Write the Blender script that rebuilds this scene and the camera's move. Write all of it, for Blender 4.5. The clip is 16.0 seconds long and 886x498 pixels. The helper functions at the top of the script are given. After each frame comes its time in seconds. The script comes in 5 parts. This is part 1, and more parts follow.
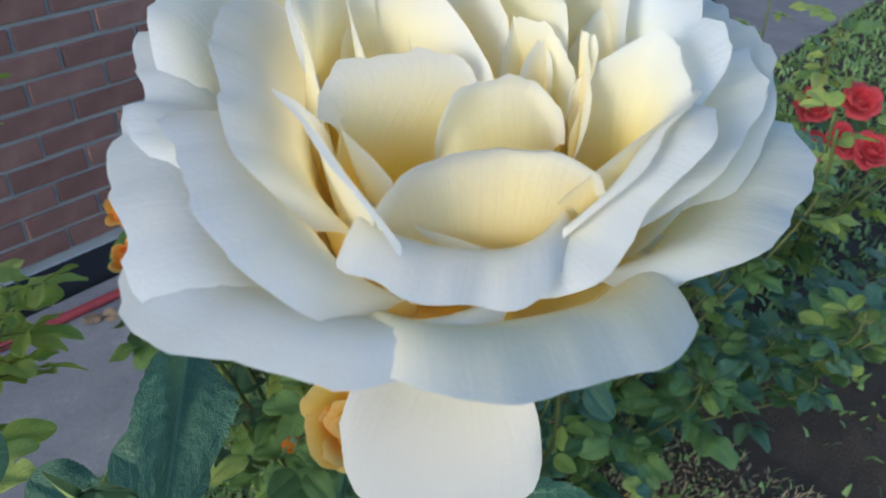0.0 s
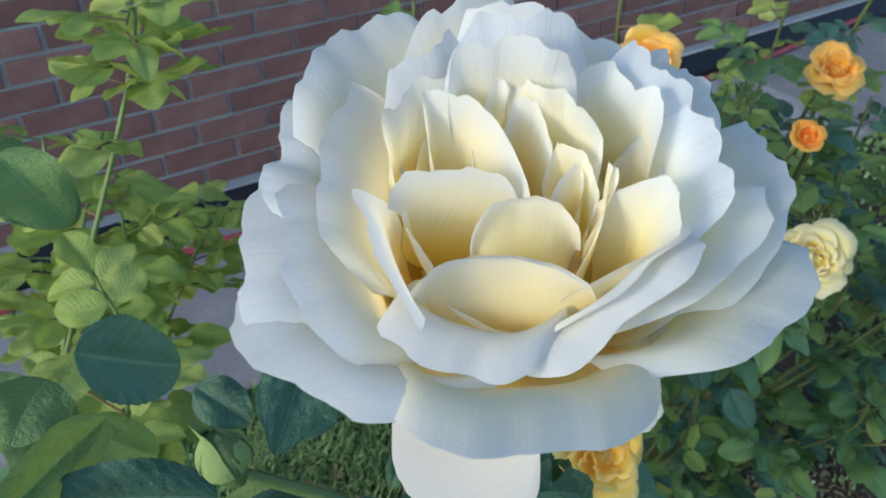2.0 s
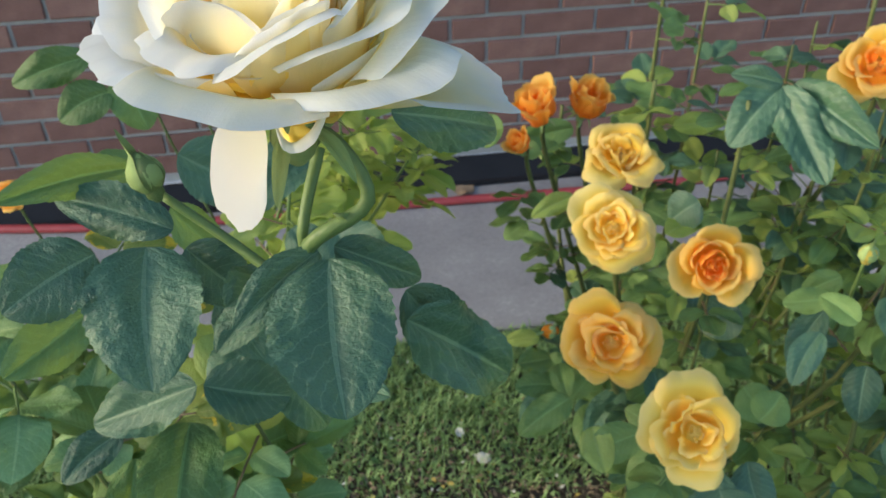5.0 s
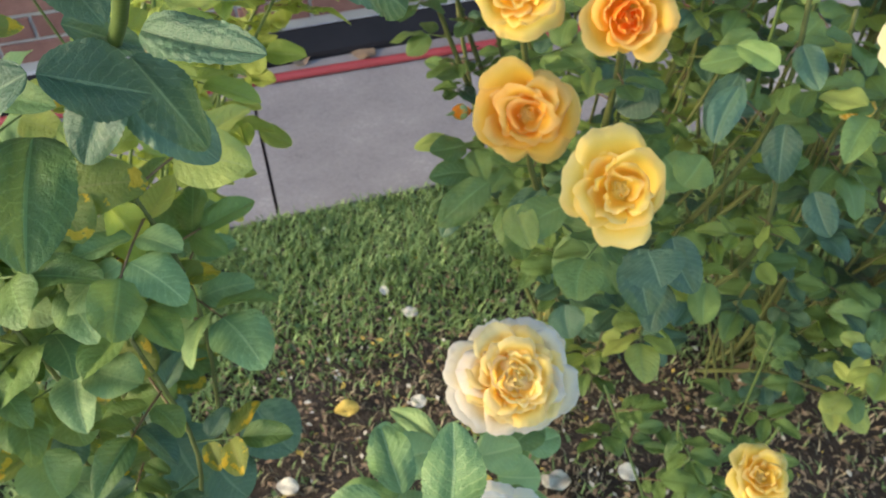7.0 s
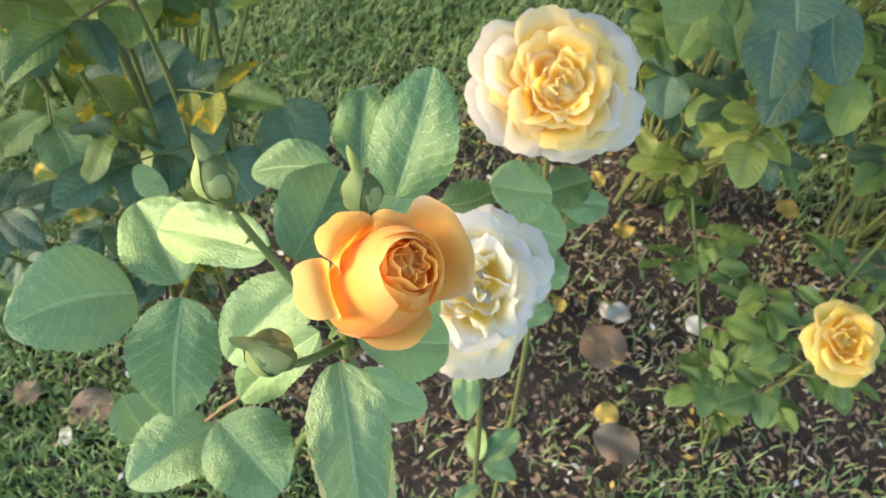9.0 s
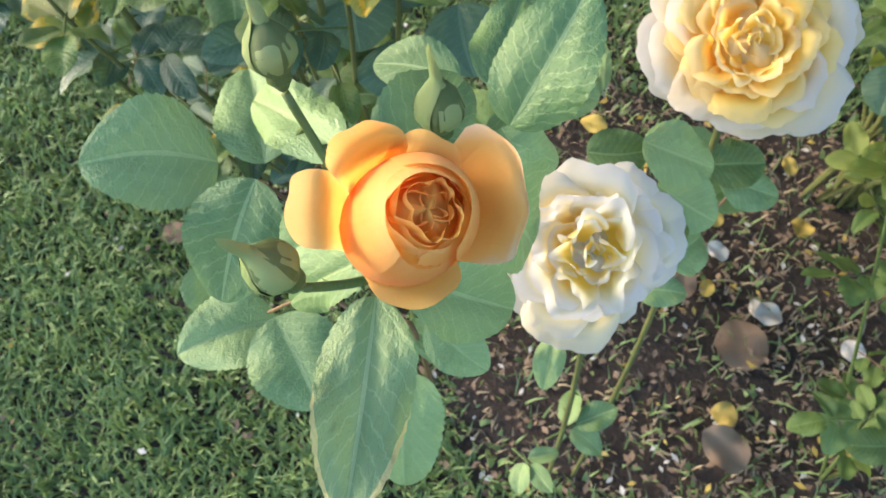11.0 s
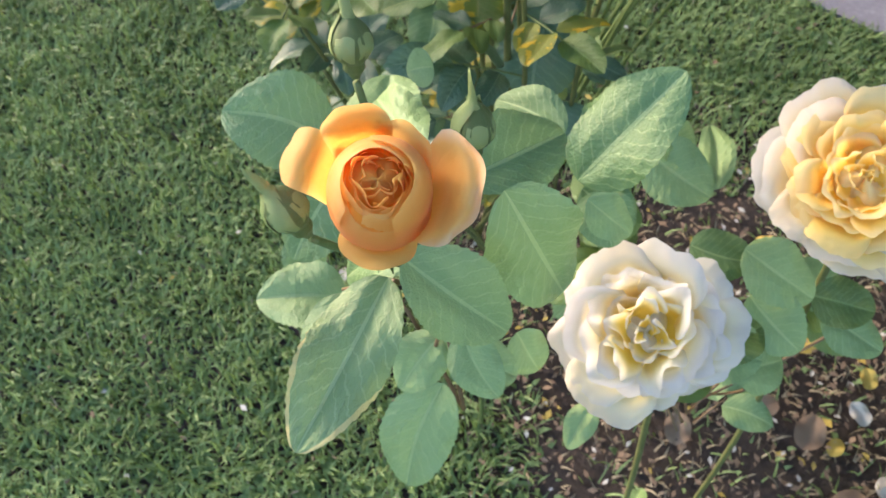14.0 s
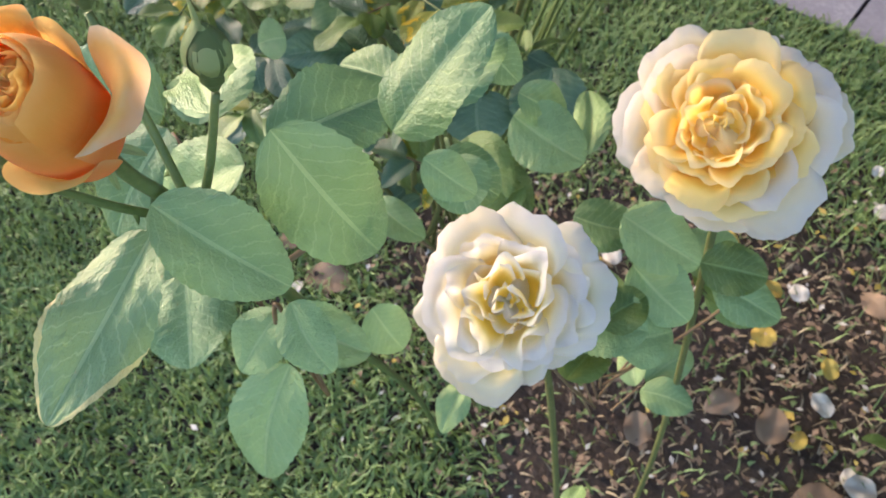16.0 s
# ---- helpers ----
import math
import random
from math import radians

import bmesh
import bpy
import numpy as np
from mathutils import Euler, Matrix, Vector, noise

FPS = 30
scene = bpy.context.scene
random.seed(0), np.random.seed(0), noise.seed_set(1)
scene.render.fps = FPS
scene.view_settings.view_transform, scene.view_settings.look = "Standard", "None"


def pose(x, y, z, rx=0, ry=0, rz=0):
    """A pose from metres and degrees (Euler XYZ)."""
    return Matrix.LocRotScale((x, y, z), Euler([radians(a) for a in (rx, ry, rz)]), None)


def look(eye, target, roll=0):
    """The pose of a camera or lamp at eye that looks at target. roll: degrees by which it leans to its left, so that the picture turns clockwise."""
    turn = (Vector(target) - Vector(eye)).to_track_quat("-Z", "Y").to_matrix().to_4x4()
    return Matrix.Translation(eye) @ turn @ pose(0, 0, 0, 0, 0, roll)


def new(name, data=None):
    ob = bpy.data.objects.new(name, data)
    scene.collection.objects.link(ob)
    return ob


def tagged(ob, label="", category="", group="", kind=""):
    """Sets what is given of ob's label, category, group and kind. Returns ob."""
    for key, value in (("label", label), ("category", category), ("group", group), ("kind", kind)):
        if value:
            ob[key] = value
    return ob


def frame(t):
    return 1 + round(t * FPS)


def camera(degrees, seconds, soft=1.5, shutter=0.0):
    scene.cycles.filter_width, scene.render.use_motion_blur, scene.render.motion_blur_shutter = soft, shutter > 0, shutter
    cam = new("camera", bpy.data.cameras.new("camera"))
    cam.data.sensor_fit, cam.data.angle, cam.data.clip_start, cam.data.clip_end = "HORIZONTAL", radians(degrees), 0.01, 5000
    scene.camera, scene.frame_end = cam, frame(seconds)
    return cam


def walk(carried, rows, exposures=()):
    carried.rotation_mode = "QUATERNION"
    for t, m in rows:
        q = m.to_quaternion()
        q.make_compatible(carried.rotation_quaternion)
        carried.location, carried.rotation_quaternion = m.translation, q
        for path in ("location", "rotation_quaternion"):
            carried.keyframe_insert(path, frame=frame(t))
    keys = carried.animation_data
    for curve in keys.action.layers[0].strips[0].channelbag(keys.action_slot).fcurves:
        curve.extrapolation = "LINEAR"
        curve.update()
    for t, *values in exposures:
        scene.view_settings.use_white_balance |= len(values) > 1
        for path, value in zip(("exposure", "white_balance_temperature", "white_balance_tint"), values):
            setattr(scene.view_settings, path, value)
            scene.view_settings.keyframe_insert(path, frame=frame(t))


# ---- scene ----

# ---- camera ----
cam = camera(57.0, 16.0, soft=1.5)
cam.data.dof.use_dof, cam.data.dof.focus_distance, cam.data.dof.aperture_fstop = True, 0.175, 54.0
PATH = [
    (0, (0.19127, 0.72524, 1.29713), (0.81042, 1.28561, 0.74700), 0.365),
    (0.5, (0.19578, 0.69424, 1.31098), (0.75564, 1.30354, 0.74946), 0.437),
    (1, (0.18817, 0.68886, 1.32131), (0.68321, 1.34464, 0.75133), -0.156),
    (1.5, (0.18881, 0.70889, 1.32713), (0.65437, 1.37641, 0.74604), -0.303),
    (2, (0.19689, 0.70348, 1.32618), (0.62641, 1.37887, 0.72670), 0.400),
    (2.5, (0.23110, 0.66973, 1.33695), (0.59899, 1.36819, 0.72310), 1.000),
    (3, (0.23608, 0.65734, 1.33665), (0.52855, 1.38482, 0.71598), 1.098),
    (3.2, (0.23741, 0.65906, 1.33730), (0.50046, 1.39604, 0.71468), 0.899),
    (5.3, (0.27717, 0.60168, 1.30857), (0.37475, 1.39205, 0.70377), -1.433),
    (5.5, (0.27077, 0.60167, 1.29696), (0.37302, 1.38931, 0.68937), -1.556),
    (6, (0.26831, 0.59026, 1.27021), (0.39778, 1.36480, 0.65108), -1.566),
    (6.5, (0.27333, 0.58236, 1.24776), (0.44511, 1.32605, 0.60168), -1.966),
    (7, (0.27498, 0.58610, 1.22167), (0.45608, 1.27378, 0.51860), -2.057),
    (7.5, (0.27653, 0.58166, 1.18375), (0.44088, 1.22660, 0.43739), -0.589),
    (8, (0.28761, 0.57986, 1.12599), (0.40889, 1.19144, 0.34416), 1.655),
    (8.5, (0.31414, 0.58322, 1.09240), (0.38388, 1.16706, 0.28354), 3.022),
    (9, (0.33810, 0.59401, 1.07217), (0.35085, 1.15070, 0.24154), 2.289),
    (9.5, (0.35464, 0.60064, 1.06886), (0.30769, 1.12808, 0.22056), -0.225),
    (10, (0.35431, 0.60104, 1.05069), (0.24257, 1.10232, 0.19265), -1.741),
    (10.2, (0.35250, 0.60458, 1.04542), (0.22514, 1.09583, 0.18376), -1.780),
    (12.3, (0.38369, 0.63532, 1.03452), (0.13397, 1.02586, 0.14845), -1.648),
    (12.5, (0.38719, 0.63162, 1.02993), (0.11601, 1.01579, 0.14739), -1.547),
    (13, (0.38869, 0.62656, 1.04357), (0.06835, 1.02421, 0.18376), -0.416),
    (13.5, (0.39673, 0.62718, 1.04798), (0.04677, 1.02789, 0.20124), -1.266),
    (14, (0.40705, 0.62182, 1.05235), (0.02931, 1.02175, 0.21726), -3.342),
    (14.5, (0.41924, 0.61033, 1.07001), (0.02059, 1.01200, 0.24554), -5.618),
    (15, (0.43216, 0.62238, 1.05964), (0.02814, 1.02896, 0.24021), -6.691),
    (15.5, (0.44251, 0.63809, 1.03753), (0.04729, 1.05169, 0.21733), -6.271),
    (16, (0.45538, 0.65348, 1.02268), (0.07155, 1.07599, 0.20161), -4.876),
]
walk(cam, [(t, look(eye, target, roll)) for t, eye, target, roll in PATH],
     [(0.0, 0.86, 5250, 5), (3.0, 0.98, 5220, 4), (5.5, 1.36, 6300, 4), (7.0, 1.66, 6500, 10), (8.0, 1.82, 6600, 12), (9.0, 1.90, 6450, 14), (12.5, 1.70, 6000, 18), (14.0, 1.78, 6200, 21), (16.0, 1.77, 6250, 24)])

# ---- light ----
SUN_WAY = Vector((-0.95, -0.03, 0.30)).normalized()
world = bpy.data.worlds.new("sky")
scene.world = world
world.use_nodes = True
wn = world.node_tree
sky = wn.nodes.new("ShaderNodeTexSky")
sky.sky_type = "NISHITA"
sky.sun_disc = False
sky.sun_elevation = math.asin(SUN_WAY.z)
sky.sun_rotation = math.atan2(SUN_WAY.x, SUN_WAY.y)
wn.links.new(sky.outputs[0], wn.nodes["Background"].inputs[0])
wn.nodes["Background"].inputs[1].default_value = 0.15
sun = new("sun", bpy.data.lights.new("sun", "SUN"))
sun.data.energy, sun.data.angle, sun.data.color = 1.6, radians(18.0), (1.0, 0.80, 0.55)
sun.matrix_world = look(SUN_WAY * 20, (0, 0, 0))

# ---- materials ----
def material(name):
    mat = bpy.data.materials.new(name)
    mat.use_nodes = True
    nt = mat.node_tree
    return mat, nt, nt.nodes["Principled BSDF"], nt.nodes["Material Output"]


def node(nt, kind, **values):
    n = nt.nodes.new(kind)
    for key, value in values.items():
        if key in n.inputs:
            n.inputs[key].default_value = value
    return n


def noise_tex(nt, scale, detail=4.0, vector=None, rough=0.6):
    n = node(nt, "ShaderNodeTexNoise", Scale=scale, Detail=detail, Roughness=rough)
    if vector is not None:
        nt.links.new(vector, n.inputs["Vector"])
    return n.outputs["Fac"]


def ramp(nt, fac, stops):
    r = nt.nodes.new("ShaderNodeValToRGB")
    el = r.color_ramp.elements
    while len(el) < len(stops):
        el.new(0.5)
    for e, (p, c) in zip(el, stops):
        e.position, e.color = p, (*c, 1)
    nt.links.new(fac, r.inputs[0])
    return r.outputs[0]


def mix(nt, fac, a, b, blend="MIX"):
    m = nt.nodes.new("ShaderNodeMix")
    m.data_type, m.blend_type = "RGBA", blend
    for socket, value in ((m.inputs[0], fac), (m.inputs[6], a), (m.inputs[7], b)):
        if isinstance(value, bpy.types.NodeSocket):
            nt.links.new(value, socket)
        else:
            socket.default_value = value if isinstance(value, float) else (*value, 1)
    return m.outputs[2]


def maths(nt, op, a, b=0.0, clamp=False):
    m = nt.nodes.new("ShaderNodeMath")
    m.operation, m.use_clamp = op, clamp
    for socket, value in zip(m.inputs, (a, b)):
        if isinstance(value, bpy.types.NodeSocket):
            nt.links.new(value, socket)
        else:
            socket.default_value = value
    return m.outputs[0]


def bump(nt, height, strength, distance, shader):
    b = node(nt, "ShaderNodeBump", Strength=strength, Distance=distance)
    nt.links.new(height, b.inputs["Height"])
    nt.links.new(b.outputs[0], shader.inputs["Normal"])
    return b.outputs[0]


def thin(nt, shader, out, colour, amount, normal=None):
    """Lets light through a thin sheet: part of what falls on the far side shows."""
    t = nt.nodes.new("ShaderNodeBsdfTranslucent")
    nt.links.new(colour, t.inputs[0])
    if normal is not None:
        nt.links.new(normal, t.inputs["Normal"])
    m = nt.nodes.new("ShaderNodeMixShader")
    m.inputs[0].default_value = amount
    nt.links.new(shader.outputs[0], m.inputs[1])
    nt.links.new(t.outputs[0], m.inputs[2])
    nt.links.new(m.outputs[0], out.inputs["Surface"])


def uv_parts(nt):
    uv = nt.nodes.new("ShaderNodeUVMap")
    sep = nt.nodes.new("ShaderNodeSeparateXYZ")
    nt.links.new(uv.outputs[0], sep.inputs[0])
    return sep.outputs[0], sep.outputs[1], uv.outputs[0]


def petal_material(name, base, middle, tip, spots=(0.8, 0.72, 0.55)):
    """Petal: deep colour at the claw, paler towards the rim, fine veins along its length."""
    mat, nt, sh, out = material(name)
    u, v, uv = uv_parts(nt)
    info = nt.nodes.new("ShaderNodeObjectInfo")
    tex = nt.nodes.new("ShaderNodeTexCoord")
    wob = noise_tex(nt, 4.0, 3, tex.outputs["Object"])
    vv = maths(nt, "ADD", v, maths(nt, "MULTIPLY", maths(nt, "SUBTRACT", wob, 0.5), 0.22))
    vv = maths(nt, "ADD", vv, maths(nt, "MULTIPLY", maths(nt, "SUBTRACT", info.outputs["Random"], 0.5), 0.2))
    colour = ramp(nt, vv, [(0.36, base), (0.70, middle), (0.97, tip)])
    blot = noise_tex(nt, 9.0, 5, tex.outputs["Object"])
    colour = mix(nt, maths(nt, "MULTIPLY", maths(nt, "GREATER_THAN", blot, 0.73), 0.18), colour, spots)
    nt.links.new(colour, sh.inputs["Base Color"])
    sh.inputs["Roughness"].default_value = 0.55
    sh.inputs["Specular IOR Level"].default_value = 0.3
    sh.inputs["Sheen Weight"].default_value = 0.15
    stretch = nt.nodes.new("ShaderNodeMapping")
    stretch.inputs["Scale"].default_value = (26, 2.2, 1)
    nt.links.new(uv, stretch.inputs[0])
    vein = noise_tex(nt, 1.0, 5, stretch.outputs[0])
    grain = noise_tex(nt, 70.0, 2, tex.outputs["Object"])
    nrm = bump(nt, maths(nt, "ADD", vein, maths(nt, "MULTIPLY", grain, 0.35)), 0.20, 0.0006, sh)
    thin(nt, sh, out, colour, 0.55, nrm)
    return mat


def leaf_material(name, dark, light, rib, blotch=None, amount=0.24, gloss=0.42, margin=None, pucker=0.3, glow=(0.34, 0.44, 0.03), field=0.0, size=0.06):
    """Rose leaf: quilted between its side veins, paler midrib, some leaves with yellow blotches."""
    mat, nt, sh, out = material(name)
    u, v, uv = uv_parts(nt)
    info = nt.nodes.new("ShaderNodeObjectInfo")
    tex = nt.nodes.new("ShaderNodeTexCoord")
    geo = nt.nodes.new("ShaderNodeNewGeometry")
    side = maths(nt, "ABSOLUTE", maths(nt, "SUBTRACT", maths(nt, "MULTIPLY", u, 2.0), 1.0))
    along = maths(nt, "MULTIPLY", maths(nt, "SUBTRACT", v, maths(nt, "MULTIPLY", side, 0.26)), 9.0)
    along = maths(nt, "ADD", along, maths(nt, "MULTIPLY", noise_tex(nt, 9.0, 2, uv), 0.9))
    saw = maths(nt, "ABSOLUTE", maths(nt, "SUBTRACT", maths(nt, "FRACT", along), 0.5))
    vein = maths(nt, "MULTIPLY", maths(nt, "SUBTRACT", saw, 0.41), 11.0, True)
    mid = maths(nt, "LESS_THAN", side, 0.045)
    patch = noise_tex(nt, 60.0 * size, 5, tex.outputs["Object"])
    fine = noise_tex(nt, 700.0 * size, 4, tex.outputs["Object"])
    rnd = maths(nt, "FRACT", maths(nt, "MULTIPLY", maths(nt, "ADD", info.outputs["Random"], geo.outputs["Random Per Island"]), 7.31))
    tone = maths(nt, "ADD", maths(nt, "MULTIPLY", patch, 0.55), maths(nt, "MULTIPLY", rnd, 0.55))
    if field:
        tone = maths(nt, "ADD", maths(nt, "ADD", maths(nt, "MULTIPLY", patch, 0.45), maths(nt, "MULTIPLY", rnd, 0.26)), maths(nt, "MULTIPLY", maths(nt, "SUBTRACT", noise_tex(nt, 7.0, 4, tex.outputs["Object"]), 0.42), field))
    colour = ramp(nt, tone, [(0.2, dark), (0.85, light)])
    colour = mix(nt, maths(nt, "MULTIPLY", vein, 0.4), colour, rib)
    colour = mix(nt, maths(nt, "MULTIPLY", mid, 0.65), colour, rib)
    colour = mix(nt, maths(nt, "MULTIPLY", maths(nt, "GREATER_THAN", fine, 0.64), 0.09), colour, (0.30, 0.34, 0.30))
    if margin:
        rim = maths(nt, "GREATER_THAN", maths(nt, "ADD", maths(nt, "MULTIPLY", side, 0.75), maths(nt, "ADD", maths(nt, "MULTIPLY", v, 0.3), maths(nt, "MULTIPLY", patch, 0.3))), 1.02)
        colour = mix(nt, maths(nt, "MULTIPLY", rim, 0.8), colour, margin)
    if blotch:
        spot = maths(nt, "GREATER_THAN", noise_tex(nt, 34.0 * size, 4, tex.outputs["Object"]), 0.56)
        colour = mix(nt, maths(nt, "MULTIPLY", spot, 0.85), colour, blotch)
    nt.links.new(colour, sh.inputs["Base Color"])
    sh.inputs["Roughness"].default_value = gloss
    sh.inputs["Specular IOR Level"].default_value = 0.45
    nrm = bump(nt, maths(nt, "ADD", maths(nt, "MULTIPLY", fine, 0.5), maths(nt, "ADD", maths(nt, "MULTIPLY", saw, -pucker), maths(nt, "MULTIPLY", noise_tex(nt, 150.0 * size, 3, tex.outputs["Object"]), 0.22 + 0.6 * pucker))), 0.7, 0.0018, sh)
    thin(nt, sh, out, mix(nt, 0.45, colour, glow), amount, nrm)
    return mat


def rough_material(name, stops, scale, grain, rough, bump_size, spec=0.3):
    mat, nt, sh, out = material(name)
    tex = nt.nodes.new("ShaderNodeTexCoord")
    info = nt.nodes.new("ShaderNodeObjectInfo")
    geo = nt.nodes.new("ShaderNodeNewGeometry")
    large = noise_tex(nt, scale, 5, tex.outputs["Object"])
    small = noise_tex(nt, grain, 4, tex.outputs["Object"])
    rnd = maths(nt, "FRACT", maths(nt, "MULTIPLY", maths(nt, "ADD", info.outputs["Random"], geo.outputs["Random Per Island"]), 5.7))
    tone = maths(nt, "ADD", maths(nt, "MULTIPLY", large, 0.5), maths(nt, "MULTIPLY", small, 0.3))
    tone = maths(nt, "ADD", tone, maths(nt, "MULTIPLY", rnd, 0.22))
    nt.links.new(ramp(nt, tone, stops), sh.inputs["Base Color"])
    sh.inputs["Roughness"].default_value = rough
    sh.inputs["Specular IOR Level"].default_value = spec
    bump(nt, maths(nt, "ADD", small, large), 0.6, bump_size, sh)
    return mat


PETAL_WHITE = petal_material("petal_white", (0.96, 0.78, 0.20), (0.92, 0.86, 0.62), (0.77, 0.79, 0.82))
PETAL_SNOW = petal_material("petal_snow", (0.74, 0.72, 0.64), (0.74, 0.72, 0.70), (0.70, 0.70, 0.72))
PETAL_WARM = petal_material("petal_warm", (0.97, 0.76, 0.14), (0.95, 0.86, 0.52), (0.82, 0.81, 0.77))
PETAL_BUTTER = petal_material("petal_butter", (0.98, 0.68, 0.10), (0.97, 0.77, 0.24), (0.95, 0.82, 0.42))
PETAL_CREAM = petal_material("petal_cream", (0.98, 0.74, 0.22), (0.94, 0.81, 0.48), (0.87, 0.82, 0.73))
PETAL_IVORY = petal_material("petal_ivory", (0.98, 0.82, 0.32), (0.95, 0.89, 0.66), (0.88, 0.85, 0.80))
PETAL_YELLOW = petal_material("petal_yellow", (0.97, 0.65, 0.07), (0.97, 0.73, 0.14), (0.97, 0.80, 0.31))
PETAL_AMBER = petal_material("petal_amber", (0.97, 0.49, 0.03), (0.97, 0.60, 0.08), (0.97, 0.69, 0.22))
PETAL_ORANGE = petal_material("petal_orange", (0.97, 0.33, 0.02), (0.97, 0.46, 0.045), (0.97, 0.58, 0.13))
PETAL_APRICOT = petal_material("petal_apricot", (0.97, 0.44, 0.05), (0.97, 0.55, 0.11), (0.98, 0.67, 0.22))
PETAL_BLUSH = petal_material("petal_blush", (0.96, 0.44, 0.07), (0.96, 0.58, 0.18), (0.93, 0.74, 0.52))
PETAL_CORAL = petal_material("petal_coral", (0.99, 0.45, 0.05), (0.99, 0.54, 0.08), (0.99, 0.64, 0.16))
PETAL_LEMON = petal_material("petal_lemon", (0.78, 0.62, 0.12), (0.84, 0.74, 0.34), (0.86, 0.80, 0.52))
PETAL_RED = petal_material("petal_red", (0.60, 0.04, 0.05), (0.76, 0.07, 0.09), (0.80, 0.12, 0.13))
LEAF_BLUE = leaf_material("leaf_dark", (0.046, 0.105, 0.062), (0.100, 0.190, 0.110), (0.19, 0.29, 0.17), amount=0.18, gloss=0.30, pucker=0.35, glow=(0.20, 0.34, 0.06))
LEAF_GREEN = leaf_material("leaf_green", (0.080, 0.150, 0.042), (0.195, 0.305, 0.085), (0.23, 0.37, 0.13))
LEAF_PALE = leaf_material("leaf_pale", (0.115, 0.220, 0.078), (0.29, 0.435, 0.17), (0.40, 0.53, 0.23), amount=0.16, gloss=0.42, pucker=0.16, glow=(0.24, 0.42, 0.14))
LEAF_EDGED = leaf_material("leaf_edged", (0.21, 0.32, 0.12), (0.36, 0.48, 0.20), (0.45, 0.56, 0.26), amount=0.16, gloss=0.40, margin=(0.70, 0.58, 0.22), pucker=0.16, glow=(0.24, 0.42, 0.14))
LEAF_LIME = leaf_material("leaf_lime", (0.32, 0.44, 0.09), (0.52, 0.60, 0.17), (0.46, 0.54, 0.2), amount=0.5)
LEAF_SICK = leaf_material("leaf_sick", (0.10, 0.17, 0.04), (0.24, 0.28, 0.06), (0.3, 0.3, 0.1), blotch=(0.66, 0.45, 0.03), amount=0.45)
STEM_GREEN = rough_material("stem_green", [(0.25, (0.075, 0.125, 0.035)), (0.8, (0.165, 0.225, 0.075))], 60, 500, 0.45, 0.0004)
STEM_RED = rough_material("stem_red", [(0.25, (0.13, 0.09, 0.05)), (0.8, (0.25, 0.17, 0.09))], 60, 500, 0.5, 0.0004)
CANE = rough_material("cane", [(0.2, (0.055, 0.075, 0.028)), (0.8, (0.17, 0.19, 0.065))], 30, 300, 0.6, 0.0008)
BUD_GREEN = rough_material("bud_green", [(0.25, (0.19, 0.28, 0.08)), (0.8, (0.36, 0.44, 0.18))], 120, 700, 0.5, 0.0003)
BRICK = rough_material("brick", [(0.25, (0.13, 0.062, 0.055)), (0.55, (0.22, 0.115, 0.098)), (0.85, (0.34, 0.20, 0.165))], 14, 220, 0.85, 0.002)
MORTAR = rough_material("mortar", [(0.25, (0.32, 0.31, 0.31)), (0.8, (0.48, 0.47, 0.46))], 10, 300, 0.9, 0.002)
CONCRETE = rough_material("concrete", [(0.28, (0.13, 0.125, 0.132)), (0.44, (0.235, 0.225, 0.235)), (0.58, (0.30, 0.29, 0.297)), (0.72, (0.45, 0.44, 0.43))], 4.5, 120, 0.85, 0.0015)
SOIL = rough_material("soil", [(0.25, (0.034, 0.027, 0.021)), (0.55, (0.085, 0.066, 0.052)), (0.85, (0.19, 0.15, 0.115))], 9, 150, 0.95, 0.008)
RUBBER = rough_material("black_rubber", [(0.2, (0.008, 0.008, 0.010)), (0.85, (0.025, 0.025, 0.028))], 12, 200, 0.38, 0.0008, 0.25)
WHITE_METAL = rough_material("white_flashing", [(0.2, (0.45, 0.46, 0.48)), (0.85, (0.66, 0.67, 0.69))], 6, 150, 0.5, 0.0006)
HOSE_RED = rough_material("hose_red", [(0.2, (0.24, 0.030, 0.036)), (0.85, (0.40, 0.065, 0.072))], 20, 250, 0.45, 0.0004, 0.5)
DRY_LEAF = rough_material("dry_leaf", [(0.25, (0.17, 0.115, 0.070)), (0.85, (0.44, 0.32, 0.21))], 90, 500, 0.8, 0.0008)
YELLOW_LEAF = rough_material("yellow_leaf", [(0.25, (0.46, 0.33, 0.05)), (0.85, (0.66, 0.52, 0.16))], 90, 500, 0.7, 0.0006)
PALE_BIT = rough_material("pale_petal", [(0.25, (0.55, 0.52, 0.42)), (0.85, (0.78, 0.76, 0.68))], 90, 500, 0.7, 0.0006)
GRASS = leaf_material("grass", (0.128, 0.235, 0.080), (0.37, 0.52, 0.20), (0.25, 0.34, 0.12), amount=0.25, gloss=0.5, field=1.6, size=1.0)
STRAW = rough_material("straw", [(0.25, (0.22, 0.18, 0.11)), (0.85, (0.48, 0.41, 0.26))], 30, 300, 0.8, 0.0005)


